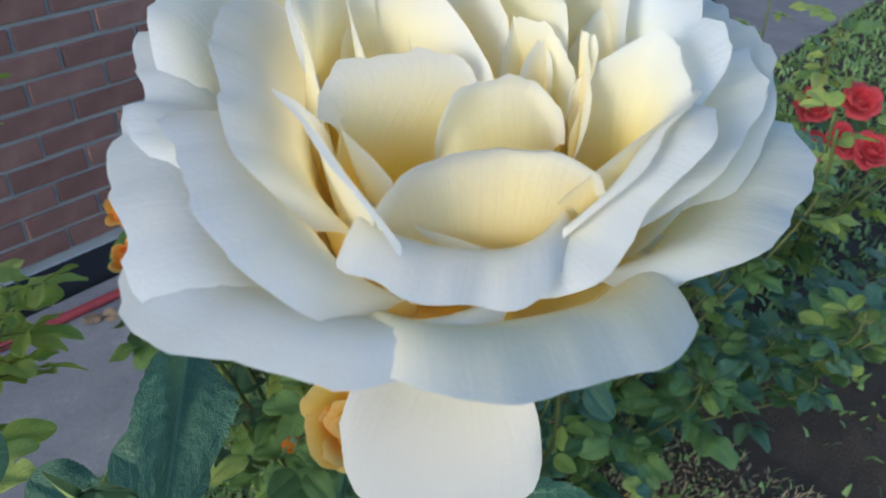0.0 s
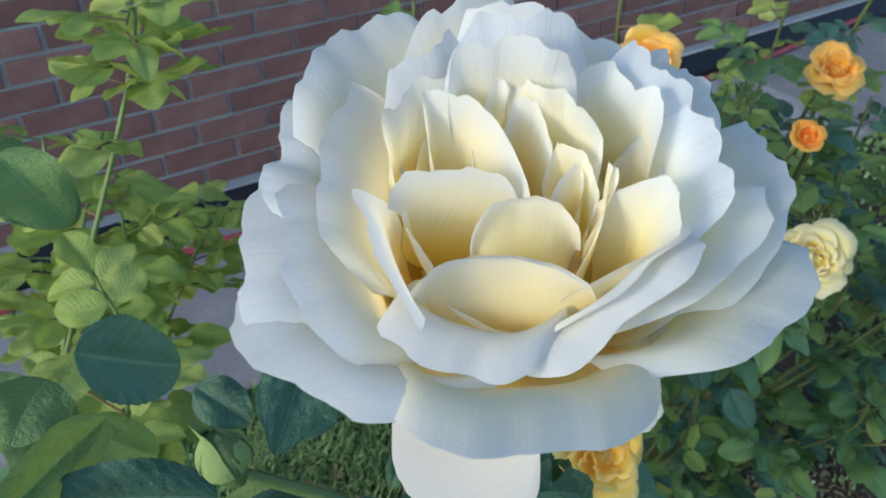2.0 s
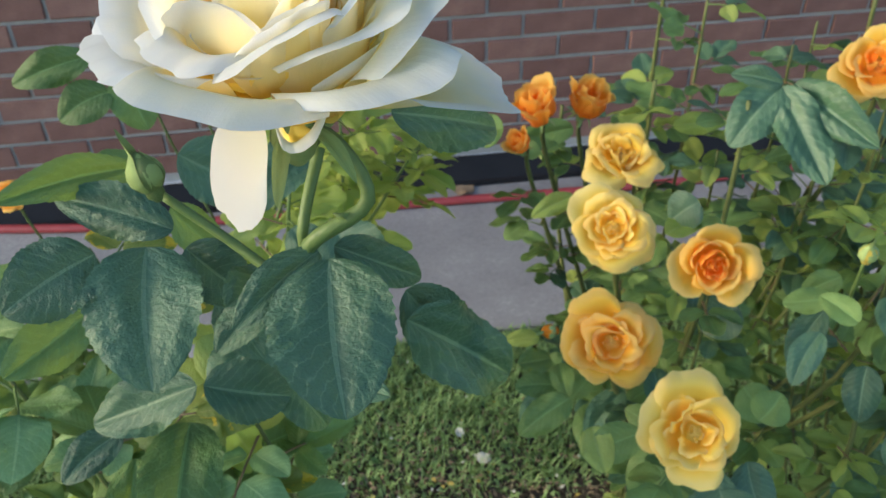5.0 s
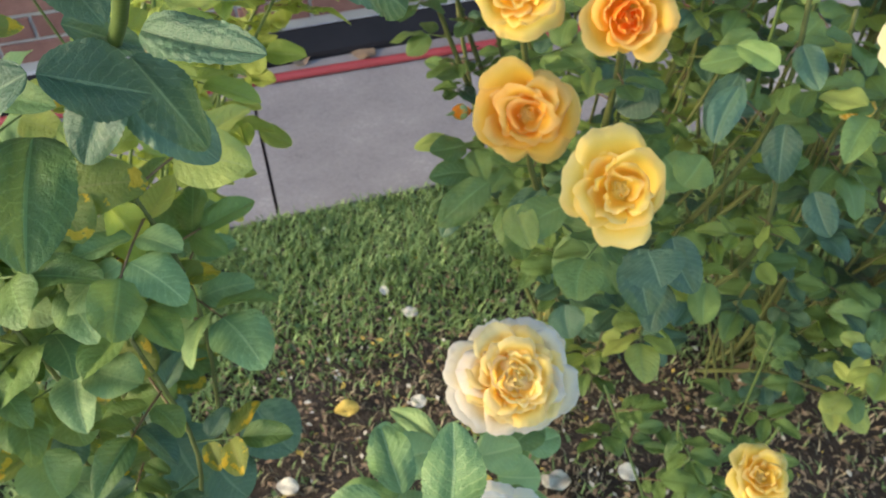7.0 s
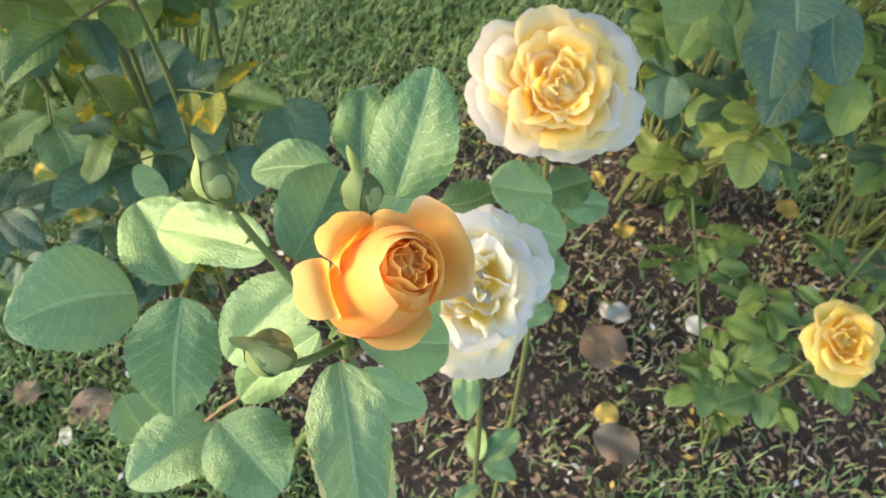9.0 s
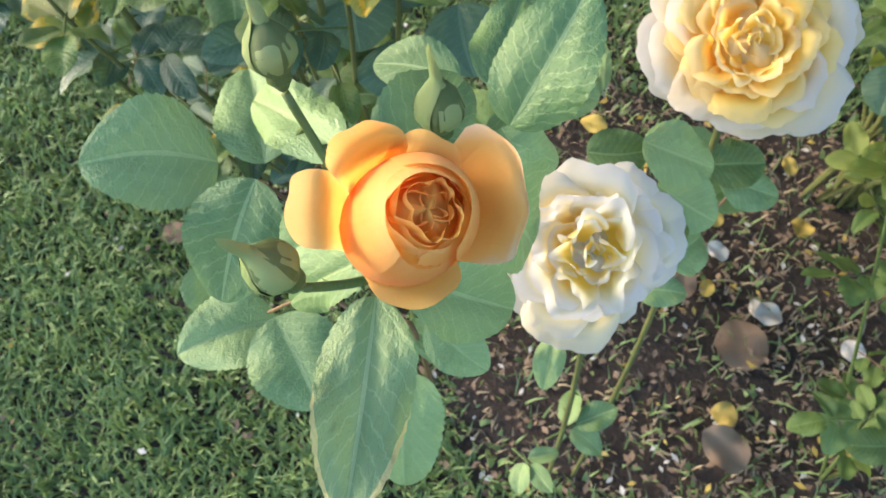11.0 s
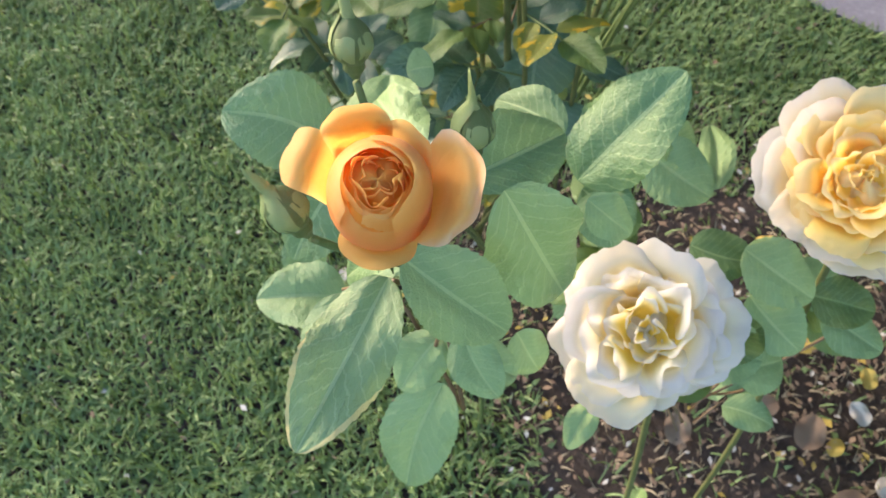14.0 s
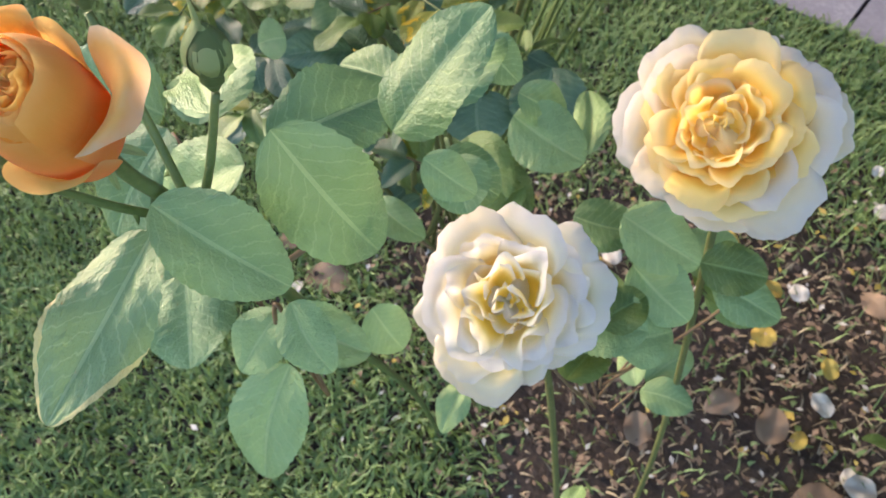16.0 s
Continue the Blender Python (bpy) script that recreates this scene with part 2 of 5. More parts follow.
# ---- building helpers ----
def mesh_of(name, verts, faces, uvs=None, smooth=True):
    me = bpy.data.meshes.new(name)
    me.from_pydata([tuple(v) for v in verts], [], [tuple(f) for f in faces])
    if uvs is not None:
        layer = me.uv_layers.new(name="UVMap")
        index = np.empty(len(me.loops), dtype=np.int32)
        me.loops.foreach_get("vertex_index", index)
        layer.data.foreach_set("uv", np.asarray(uvs, dtype=np.float32)[index].ravel())
    if smooth:
        me.polygons.foreach_set("use_smooth", [True] * len(me.polygons))
    return me


def sheet(name, place, nu, nv):
    """A curved sheet over u in -1..1 and v in 0..1."""
    u, v = np.meshgrid(np.linspace(-1, 1, nu + 1), np.linspace(0, 1, nv + 1))
    x, y, z = place(u, v)
    verts = np.stack([x, y, z], -1).reshape(-1, 3)
    uvs = np.stack([(u + 1) / 2, v], -1).reshape(-1, 2)
    a = (np.arange(nv)[:, None] * (nu + 1) + np.arange(nu)[None]).ravel()
    return mesh_of(name, verts, np.stack([a, a + 1, a + nu + 2, a + nu + 1], 1), uvs)


def part(name, me, mat, parent, m=None, label=""):
    ob = new(name, me)
    if not me.materials:
        me.materials.append(mat)
    if me.materials[0] != mat:
        ob.material_slots[0].link = "OBJECT"
        ob.material_slots[0].material = mat
    ob.matrix_basis = m if m is not None else Matrix()
    if parent is not None:
        ob.parent = parent
    if label:
        ob["label"] = label
    return ob


def tube_mesh(name, points, r0, r1, sides=8, thorns=0, seed=0):
    """A tapered stem along a smoothed line of points."""
    pts = [Vector(p) for p in points]
    fine = []
    for i in range(len(pts) - 1):
        p0, p1, p2, p3 = pts[max(i - 1, 0)], pts[i], pts[i + 1], pts[min(i + 2, len(pts) - 1)]
        for k in range(5):
            t = k / 5
            fine.append(0.5 * (2 * p1 + (p2 - p0) * t + (2 * p0 - 5 * p1 + 4 * p2 - p3) * t * t + (3 * p1 - p0 - 3 * p2 + p3) * t ** 3))
    fine.append(pts[-1])
    verts, faces = [], []
    ref = Vector((0.3, 1, 0.2))
    n = len(fine)
    for i, p in enumerate(fine):
        way = (fine[min(i + 1, n - 1)] - fine[max(i - 1, 0)]).normalized()
        a = way.cross(ref).normalized()
        b = way.cross(a)
        r = r0 + (r1 - r0) * i / (n - 1)
        for k in range(sides):
            w = 2 * math.pi * k / sides
            verts.append(p + a * (r * math.cos(w)) + b * (r * math.sin(w)))
    for i in range(n - 1):
        for k in range(sides):
            k2 = (k + 1) % sides
            faces.append((i * sides + k, i * sides + k2, (i + 1) * sides + k2, (i + 1) * sides + k))
    faces.append(tuple(reversed(range(sides))))
    faces.append(tuple((n - 1) * sides + k for k in range(sides)))
    rng = random.Random(seed)
    for _ in range(thorns):
        i = rng.randrange(1, n - 1)
        way = (fine[i + 1] - fine[i - 1]).normalized()
        out = way.cross(Vector((rng.uniform(-1, 1), rng.uniform(-1, 1), rng.uniform(-1, 1)))).normalized()
        r = r0 + (r1 - r0) * i / (n - 1)
        c, s = fine[i] + out * r * 0.7, len(verts)
        side = way.cross(out)
        verts += [c + way * r * 1.0, c + side * r * 0.5, c - way * r * 1.0, c - side * r * 0.5, c + out * r * 2.2 - way * r * 0.8]
        faces += [(s, s + 1, s + 4), (s + 1, s + 2, s + 4), (s + 2, s + 3, s + 4), (s + 3, s, s + 4)]
    return mesh_of(name, verts, faces)


def aim(loc, way, normal, scale=1.0, wide=None):
    """A pose whose y runs along way and whose z lies towards normal."""
    y = Vector(way).normalized()
    z = Vector(normal)
    z = (z - y * z.dot(y)).normalized()
    x = y.cross(z)
    m = Matrix((x, y, z)).transposed().to_4x4()
    return Matrix.Translation(loc) @ m @ Matrix.Diagonal((wide or scale, scale, scale, 1))


def turned_up(axis, spin=0.0):
    """A turn that lays z along axis."""
    return Vector(axis).to_track_quat("Z", "Y").to_matrix().to_4x4() @ Matrix.Rotation(spin, 4, "Z")


# leaves: shared meshes, one unit long
def leaf_mesh(seed, slim=0.34, fold=0.18, droop=0.12, quilt=0.014, wave=0.05, detail=(6, 14), puff=0.03):
    rng = random.Random(seed)
    ph, twist, bend = rng.uniform(0, 6), rng.uniform(-0.25, 0.25), rng.uniform(-0.06, 0.06)

    def place(u, v):
        w = slim * np.sin(np.pi * np.clip(v, 0, 1) ** 0.90) ** 0.54 * (1 - 0.10 * v)
        w = np.maximum(w, 0.004)
        saw = (v * 15) % 1.0
        w = w * (1 + np.where(np.abs(u) > 0.95, 0.055 * (saw - 0.4), 0))
        s = u * w
        along = v - 0.26 * np.abs(u)
        q = quilt * np.sqrt(np.abs(np.sin(np.pi * along * 9))) * np.minimum(1, np.abs(u) * 3) * np.sin(np.pi * v) ** 0.5
        q = q * (0.80 + 0.28 * np.sin(9 * u + 11 * v + ph) + 0.22 * np.sin(17 * u - 8 * v + 2 * ph))
        z = fold * np.abs(s) + q - droop * v ** 2 + wave * np.sin(7 * v + ph + np.sign(u) * 1.3) * np.abs(u) ** 2 * np.sin(np.pi * v)
        z = z + twist * s * v + puff * (np.sin(np.pi * 0.85 * np.abs(u)) - 0.45 * np.abs(u) ** 2) * np.sin(np.pi * v) ** 0.7
        return s + bend * np.sin(np.pi * v), v, z
    return sheet("leaf", place, *detail)


LEAVES = [leaf_mesh(1), leaf_mesh(2, 0.37, 0.10, 0.2, 0.014, 0.08), leaf_mesh(3, 0.33, 0.3, 0.06), leaf_mesh(4, 0.38, 0.05, 0.28, 0.012, 0.09),
          leaf_mesh(5, 0.31, 0.3, 0.3, 0.014), leaf_mesh(6, 0.36, 0.16, -0.08, 0.012, 0.10)]
def near_leaves(quilt):
    return [leaf_mesh(11 + i, 0.33 + 0.012 * i, (0.12, 0.04, 0.18, 0.0, 0.2, 0.08)[i], (0.14, 0.24, 0.10, 0.28, 0.20, 0.0)[i], quilt, (0.05, 0.08, 0.05, 0.09, 0.07, 0.10)[i], (18, 64), 0.03) for i in range(6)]


SMOOTH_LEAVES, QUILTED_LEAVES = near_leaves(0.018), near_leaves(0.030)


def leaf(bush, base, tip, normal, wide=0.68, mat=LEAF_GREEN, kind=0, label="", near=True):
    """One leaflet from its base to its tip; wide is its width by its length."""
    base, tip = Vector(base), Vector(tip)
    far = (tip - base).length
    m = aim(base, tip - base, normal, far, far * wide / 0.68)
    return part("leaf", ((QUILTED_LEAVES if mat == LEAF_BLUE else SMOOTH_LEAVES) if near else LEAVES)[kind % 6], mat, bush, m, label)


def stalk(bush, points, r0=0.0011, r1=0.0008, mat=STEM_GREEN, thorns=0):
    return part("leaf_stalk", tube_mesh("leaf_stalk", points, r0, r1, 6, thorns), mat, bush)


def compound(bush, base, way, up, size, mats, rng, pairs=2):
    """A rose leaf: a stalk with an end leaflet and pairs of side leaflets."""
    way, up = Vector(way).normalized(), Vector(up)
    up = (up - way * up.dot(way)).normalized()
    side = way.cross(up)
    base = Vector(base)
    rachis = size * (1.05 if pairs == 2 else 0.75)
    at = lambda t: base + way * (rachis * t) - up * (0.10 * rachis * t * t)
    stalk(bush, [base, at(0.35), at(0.7), at(1)], 0.0010, 0.0006, STEM_GREEN if rng.random() < 0.6 else STEM_RED)
    mat = rng.choice(mats)
    tip = lambda a, w, s: leaf(bush, a, a + w.normalized() * s, up + Vector([rng.uniform(-0.35, 0.35) for _ in range(3)]), rng.uniform(0.58, 0.78), mat if rng.random() < 0.8 else rng.choice(mats), rng.randrange(6), near=False)
    tip(at(1), way - up * 0.15 + side * rng.uniform(-0.2, 0.2), size)
    for t, s in ((0.78, 0.9), (0.36, 0.72))[:pairs]:
        for k in (-1, 1):
            tip(at(t) + side * k * 0.002, way * 0.55 + side * k - up * rng.uniform(-0.15, 0.3), size * s * rng.uniform(0.85, 1.05))


def calyx_mesh():
    """The green cup and hip under a bloom."""
    verts, faces, n = [], [], 12
    ring = [(-0.34, 0.05), (-0.26, 0.12), (-0.15, 0.15), (-0.06, 0.13), (0.0, 0.14), (0.01, 0.0)]
    for z, r in ring:
        for k in range(n):
            verts.append((r * math.cos(2 * math.pi * k / n), r * math.sin(2 * math.pi * k / n), z))
    for i in range(len(ring) - 1):
        for k in range(n):
            faces.append((i * n + k, i * n + (k + 1) % n, (i + 1) * n + (k + 1) % n, (i + 1) * n + k))
    return mesh_of("bloom", verts, faces)


CALYX = calyx_mesh()
SEPAL = leaf_mesh(77, 0.14, 0.3, 0.5, 0.0, 0.02)


def flower(bush, loc, axis, radius, label=""):
    """The green cup of a bloom, whose z lies along axis; its petals hang from it."""
    z = Vector(axis).normalized()
    x = (Vector((1, 0, 0)) - z * z.x).normalized()
    m = Matrix.Translation(loc) @ Matrix((x, z.cross(x), z)).transposed().to_4x4() @ Matrix.Diagonal((radius, radius, radius, 1))
    base = part("bloom", CALYX, BUD_GREEN, bush, m, label)
    for i in range(5):
        part("sepal", SEPAL, BUD_GREEN, base, Matrix.Rotation(i * 1.2566 + 0.3, 4, "Z") @ aim((0, 0.1, -0.03), (0, 1, -0.35), (0, 0, 1), 0.42))
    return base


def heart_mesh():
    """The closed knot of small petals in the middle of a bloom, as a ribbed dome one unit wide and high."""
    def place(u, v):
        a = np.pi * u
        r = np.cos(v * np.pi / 2) ** 0.6 * (1 + 0.10 * np.sin(5 * a + 7 * v))
        return r * np.cos(a), r * np.sin(a), v * (1 + 0.10 * np.sin(3 * a + 4 * v)) - 0.05
    return sheet("heart", place, 30, 10)


HEART = heart_mesh()


def heart(base, r, h, mat, low=0.0):
    return part("heart", HEART, mat, base, Matrix.Translation((0, 0, low)) @ Matrix.Diagonal((r, r, h - low, 1)))


def polar(p):
    return np.array((p[1] * math.cos(radians(p[0])), p[1] * math.sin(radians(p[0])), p[2]))


def rim_petal(base, a, m, b, mat, bulge=0.10, crest=0.0, ruffle=0.018, lift=0.08, full=0.55, square=2.7, label=""):
    """A petal from the cup to a rim that runs from a by m to b, each as (bearing, reach, height) by the bloom's radius.
    bulge: how far it bows outwards low down; crest: how far its upper part arches over before the rim."""
    rng = random.Random(int(a[0] * 7 + m[0] * 13 + b[0] * 3 + m[1] * 101 + m[2] * 57))
    ph, ph2, f1, f2 = rng.uniform(0, 6.3), rng.uniform(0, 6.3), rng.uniform(2.2, 3.8), rng.uniform(6, 10)
    dent, depth = rng.uniform(-0.6, 0.6), rng.uniform(0.0, 0.035)
    pa, pm, pb = polar(a), polar(m), polar(b)
    mean = (pa + pm + pb) / 3
    far = max(np.hypot(mean[0], mean[1]), 0.02)
    claw = np.array((mean[0], mean[1], 0)) * (min(0.20, 0.6 * far) / far) + np.array((0, 0, lift))
    out = np.array((mean[0], mean[1], 0)) / far
    chord = pm - claw
    n = out * max(chord[2], 0.05) - np.array((0, 0, 1)) * chord.dot(out)
    n = n / np.linalg.norm(n)

    def place(u, v):
        uu = u[..., None]
        corner = np.clip((np.abs(u) - 0.4) / 0.6, 0, 1)
        rim = (pa + pb) / 2 + (pb - pa) / 2 * uu * 1.22 + (pm - (pa + pb) / 2) * (1 - np.abs(uu) ** square)
        mid = pm - claw
        t = v * (1 - 0.26 * corner ** 2.2 + v ** 5 * (0.016 * np.sin(f2 * u + ph2) + 0.009 * np.sin(19 * u + ph) + 0.005 * np.sin(37 * u + 2 * ph) - depth * np.exp(-((u - dent) / 0.16) ** 2)))
        p = claw + mid * t[..., None] + (rim - pm) * (np.maximum(t, 0.0) ** full)[..., None] * (1 - 0.05 * np.abs(uu) ** 5)
        k = 2.0 * bulge * np.sin(np.pi * v) * (1 - v) ** 0.7 - 2.2 * crest * np.sin(np.pi * v ** 1.6) * v
        k = k + ruffle * np.sin(f1 * u + ph) * v ** 2.2 + 0.30 * ruffle * np.sin(f2 * u + ph2) * v ** 6
        p = p + n * k[..., None]
        return p[..., 0], p[..., 1], p[..., 2]
    return part("petal", sheet("petal", place, 28, 16), mat, base, None, label)


def flow(points, t):
    """Points along a smooth line through the given ones, for t in 0..1."""
    pts = np.asarray(points, dtype=float)
    pts = np.vstack([2 * pts[0] - pts[1], pts, 2 * pts[-1] - pts[-2]])
    n = len(pts) - 3
    k = np.clip((t * n).astype(int), 0, n - 1)
    f = (t * n - k)[..., None]
    p0, p1, p2, p3 = pts[k], pts[k + 1], pts[k + 2], pts[k + 3]
    return 0.5 * (2 * p1 + (p2 - p0) * f + (2 * p0 - 5 * p1 + 4 * p2 - p3) * f * f + (3 * p1 - p0 - 3 * p2 + p3) * f ** 3)


def wrap_petal(base, az, half, profile, mat, flare=0.0, ruffle=0.02, drop=0.3, skew=0.0, label=""):
    """A petal wrapped round the bloom at bearing az, half its width in degrees; profile: (reach, height) from its foot to its rim.
    flare: how far its sides turn out at the top; drop: how far its rounded corners lie below the rim; skew: one side higher."""
    rng = random.Random(int(az * 31 + half * 7 + profile[-1][0] * 977 + profile[-1][1] * 131))
    ph, ph2, f1, f2 = rng.uniform(0, 6.3), rng.uniform(0, 6.3), rng.uniform(2.4, 4.2), rng.uniform(7, 11)

    def place(u, v):
        corner = np.clip((np.abs(u) - 0.25) / 0.75, 0, 1)
        t = v * np.clip(1 - drop * corner ** 2.3 + skew * u + 0.012 * np.sin(f2 * u + ph2), 0.1, 1.0)
        rz = flow(profile, np.clip(t, 0, 1))
        r = rz[..., 0] + flare * np.abs(u) ** 2.5 * v ** 1.5 + ruffle * np.sin(f1 * u + ph) * v ** 2 + 0.25 * ruffle * np.sin(f2 * u + ph2) * v ** 4
        a = np.radians(az + half * u * (0.55 + 0.45 * np.sin(np.pi / 2 * np.minimum(1, 1.4 * v))))
        return r * np.cos(a), r * np.sin(a), rz[..., 1] + 0.5 * ruffle * np.sin(f1 * u + ph2) * v ** 2
    return part("petal", sheet("petal", place, 26, 18), mat, base, None, label)


def rose(bush, loc, axis, radius, mats, rings, seed, label="", wild=1.0):
    """rings: rows of (petals, reach, height, half width in degrees, lift, bulge, crest, ruffle, material number)."""
    rng = random.Random(seed)
    base = flower(bush, loc, axis, radius, label)
    heart(base, 0.5 if len(rings) > 6 else 0.25, rings[0][4] + 0.05, mats[1])
    turn = rng.uniform(0, 360)
    for count, reach, high, half, lift, bulge, crest, ruffle, k in rings:
        turn += rng.uniform(20, 60)
        for i in range(count):
            az = turn + 360 * i / count + rng.uniform(-11, 11) * wild
            r, h, w = reach * (1 + rng.uniform(-0.13, 0.10) * wild), high + rng.uniform(-0.09, 0.09) * wild, half * rng.uniform(0.8, 1.2)
            tip = rng.uniform(-0.07, 0.07) * wild
            ends = [(az - w, r * rng.uniform(0.80, 0.98), h - tip - rng.uniform(0, 0.06)), (az, r, h), (az + w, r * rng.uniform(0.80, 0.98), h + tip - rng.uniform(0, 0.06))]
            rim_petal(base, *ends, mats[k], bulge * rng.uniform(0.6, 1.4), crest * rng.uniform(0.4, 1.6), ruffle * rng.uniform(0.7, 1.5), lift)
    return base


# heart first, outside last
FULL = [(3, 0.07, 0.62, 75, 0.54, 0.02, 0.0, 0.02, 1), (4, 0.17, 0.63, 52, 0.51, 0.03, 0.0, 0.04, 1), (5, 0.29, 0.63, 42, 0.48, 0.04, 0.0, 0.05, 1), (6, 0.42, 0.60, 36, 0.43, 0.05, 0.02, 0.05, 1), (7, 0.55, 0.55, 32, 0.37, 0.05, 0.03, 0.05, 1),
        (8, 0.68, 0.47, 29, 0.30, 0.05, 0.05, 0.045, 1), (8, 0.81, 0.38, 28, 0.20, 0.05, 0.06, 0.04, 1), (8, 0.92, 0.27, 28, 0.11, 0.04, 0.08, 0.035, 0), (8, 1.0, 0.14, 29, 0.04, 0.03, 0.09, 0.03, 0)]
SHAGGY = [(3, 0.12, 0.62, 70, 0.46, 0.03, 0.0, 0.06, 1), (4, 0.27, 0.67, 56, 0.42, 0.04, 0.0, 0.09, 1), (5, 0.44, 0.66, 45, 0.37, 0.05, 0.02, 0.10, 1), (6, 0.60, 0.60, 38, 0.30, 0.05, 0.04, 0.10, 0),
          (7, 0.75, 0.50, 33, 0.22, 0.05, 0.06, 0.09, 0), (8, 0.88, 0.35, 29, 0.13, 0.05, 0.08, 0.07, 0), (9, 1.0, 0.16, 27, 0.04, 0.03, 0.10, 0.05, 0)]
OPEN = [(3, 0.14, 0.30, 60, 0.16, 0.03, 0.0, 0.07, 1), (4, 0.34, 0.34, 52, 0.13, 0.04, 0.03, 0.09, 1), (4, 0.56, 0.33, 50, 0.10, 0.05, 0.05, 0.10, 0), (5, 0.78, 0.25, 44, 0.06, 0.04, 0.07, 0.10, 0), (6, 1.0, 0.10, 38, 0.02, 0.02, 0.09, 0.08, 0)]
ROUND = [(3, 0.10, 0.52, 75, 0.36, 0.05, 0.0, 0.03, 1), (4, 0.22, 0.55, 58, 0.32, 0.07, 0.0, 0.03, 1), (5, 0.36, 0.56, 48, 0.26, 0.09, 0.0, 0.03, 1), (5, 0.62, 0.54, 46, 0.14, 0.12, 0.03, 0.03, 0), (6, 0.96, 0.34, 40, 0.04, 0.08, 0.08, 0.035, 0)]
SMALL = [(4, 0.28, 0.50, 52, 0.20, 0.07, 0.0, 0.05, 1), (5, 0.65, 0.46, 42, 0.10, 0.08, 0.05, 0.06, 0), (6, 1.0, 0.22, 38, 0.02, 0.05, 0.08, 0.06, 0)]
CUP = [(3, 0.22, 1.0, 70, 0.5, 0.10, 0.0, 0.03, 1), (4, 0.45, 1.05, 56, 0.15, 0.22, 0.02, 0.04, 0), (5, 0.75, 0.92, 42, 0.0, 0.16, 0.08, 0.05, 0)]


def bud_mesh():
    verts, faces, n = [], [], 16
    ring = [(-0.46, 0.08), (-0.38, 0.13), (-0.29, 0.21), (-0.18, 0.20), (-0.08, 0.29), (0.08, 0.39), (0.26, 0.40), (0.44, 0.33), (0.58, 0.21), (0.68, 0.10), (0.73, 0.0)]
    for z, r in ring:
        for k in range(n):
            a = 2 * math.pi * k / n
            rr = r * (1 + 0.05 * math.cos(5 * a + z * 2))
            verts.append((rr * math.cos(a), rr * math.sin(a), z))
    for i in range(len(ring) - 1):
        for k in range(n):
            faces.append((i * n + k, i * n + (k + 1) % n, (i + 1) * n + (k + 1) % n, (i + 1) * n + k))
    return mesh_of("bud", verts, faces)


def sepal_mesh(seed):
    """A sepal that hugs the bud and ends in a free, leafy point."""
    rng = random.Random(seed)
    tip, high = rng.uniform(0.02, 0.2), (0.92, 0.88, 0.96, 1.5)[seed]

    def place(u, v):
        w = 0.205 * np.sin(np.pi * np.clip(v * 0.9 + 0.1, 0, 1) ** 0.8) ** 0.8 + 0.012
        zz = -0.12 + high * v
        r = 0.02 + np.interp(zz, [-0.12, 0.08, 0.26, 0.44, 0.58, 0.74, 1.2], [0.24, 0.385, 0.40, 0.335, 0.22, 0.10, 0.06 + tip])
        a = u * w / np.maximum(r, 0.12)
        return r * np.sin(a), r * np.cos(a), zz
    return sheet("sepal", place, 6, 14)


BUD = bud_mesh()
SEPALS = [sepal_mesh(i) for i in range(4)]


def bud(bush, loc, axis, size, tip=None, seed=0, label=""):
    rng = random.Random(seed)
    m = Matrix.Translation(loc) @ turned_up(axis, rng.uniform(0, 6)) @ Matrix.Diagonal((size * 0.95, size * 0.95, size, 1))
    b = part("bud", BUD, tip or STEM_GREEN, bush, m, label)
    for i in range(5):
        part("sepal", SEPALS[3 if i == 2 else rng.randrange(3)], BUD_GREEN, b, Matrix.Rotation(i * 1.2566 + rng.uniform(-0.1, 0.1), 4, "Z") @ Matrix.Diagonal((1, 1, rng.uniform(0.85, 1.05), 1)))
    return b


def cane(bush, points, r0=0.004, r1=0.0022, mat=CANE, thorns=6, seed=0, name="cane"):
    return part(name, tube_mesh(name, points, r0, r1, 8, thorns, seed), mat, bush)


def thing(name, label, category, group="", at=(0, 0, 0)):
    ob = new(name)
    ob.empty_display_size = 0.05
    return tagged(ob, label, category, group)


def clothe(bush, points, count, size, mats, seed, spread=1.0, t0=0.25, pairs=(1, 2), t1=1.0):
    """Leaves a cane: compound leaves set round it in turn."""
    rng = random.Random(seed)
    pts = [Vector(p) for p in points]
    for i in range(count):
        t = (t0 + (t1 - t0) * (i + rng.random()) / count) * (len(pts) - 1)
        k = min(int(t), len(pts) - 2)
        p = pts[k].lerp(pts[k + 1], t - k)
        way = (pts[k + 1] - pts[k]).normalized()
        a = i * 2.4 + rng.uniform(-0.5, 0.5) + seed
        out = Vector((math.cos(a), math.sin(a), rng.uniform(-0.1, 0.45)))
        out = out - way * out.dot(way) * 0.5
        compound(bush, p, out * spread + way * 0.25, Vector((0, 0, 1)) + way * 0.3 + Vector([rng.uniform(-0.3, 0.3) for _ in range(3)]), size * rng.uniform(0.75, 1.15), mats, rng, rng.choice(pairs))


# ---- setting ----
def box_mesh(name, x0, x1, y0, y1, z0, z1):
    v = [(x, y, z) for x in (x0, x1) for y in (y0, y1) for z in (z0, z1)]
    f = [(0, 1, 3, 2), (4, 6, 7, 5), (0, 4, 5, 1), (2, 3, 7, 6), (0, 2, 6, 4), (1, 5, 7, 3)]
    return mesh_of(name, v, f, smooth=False)


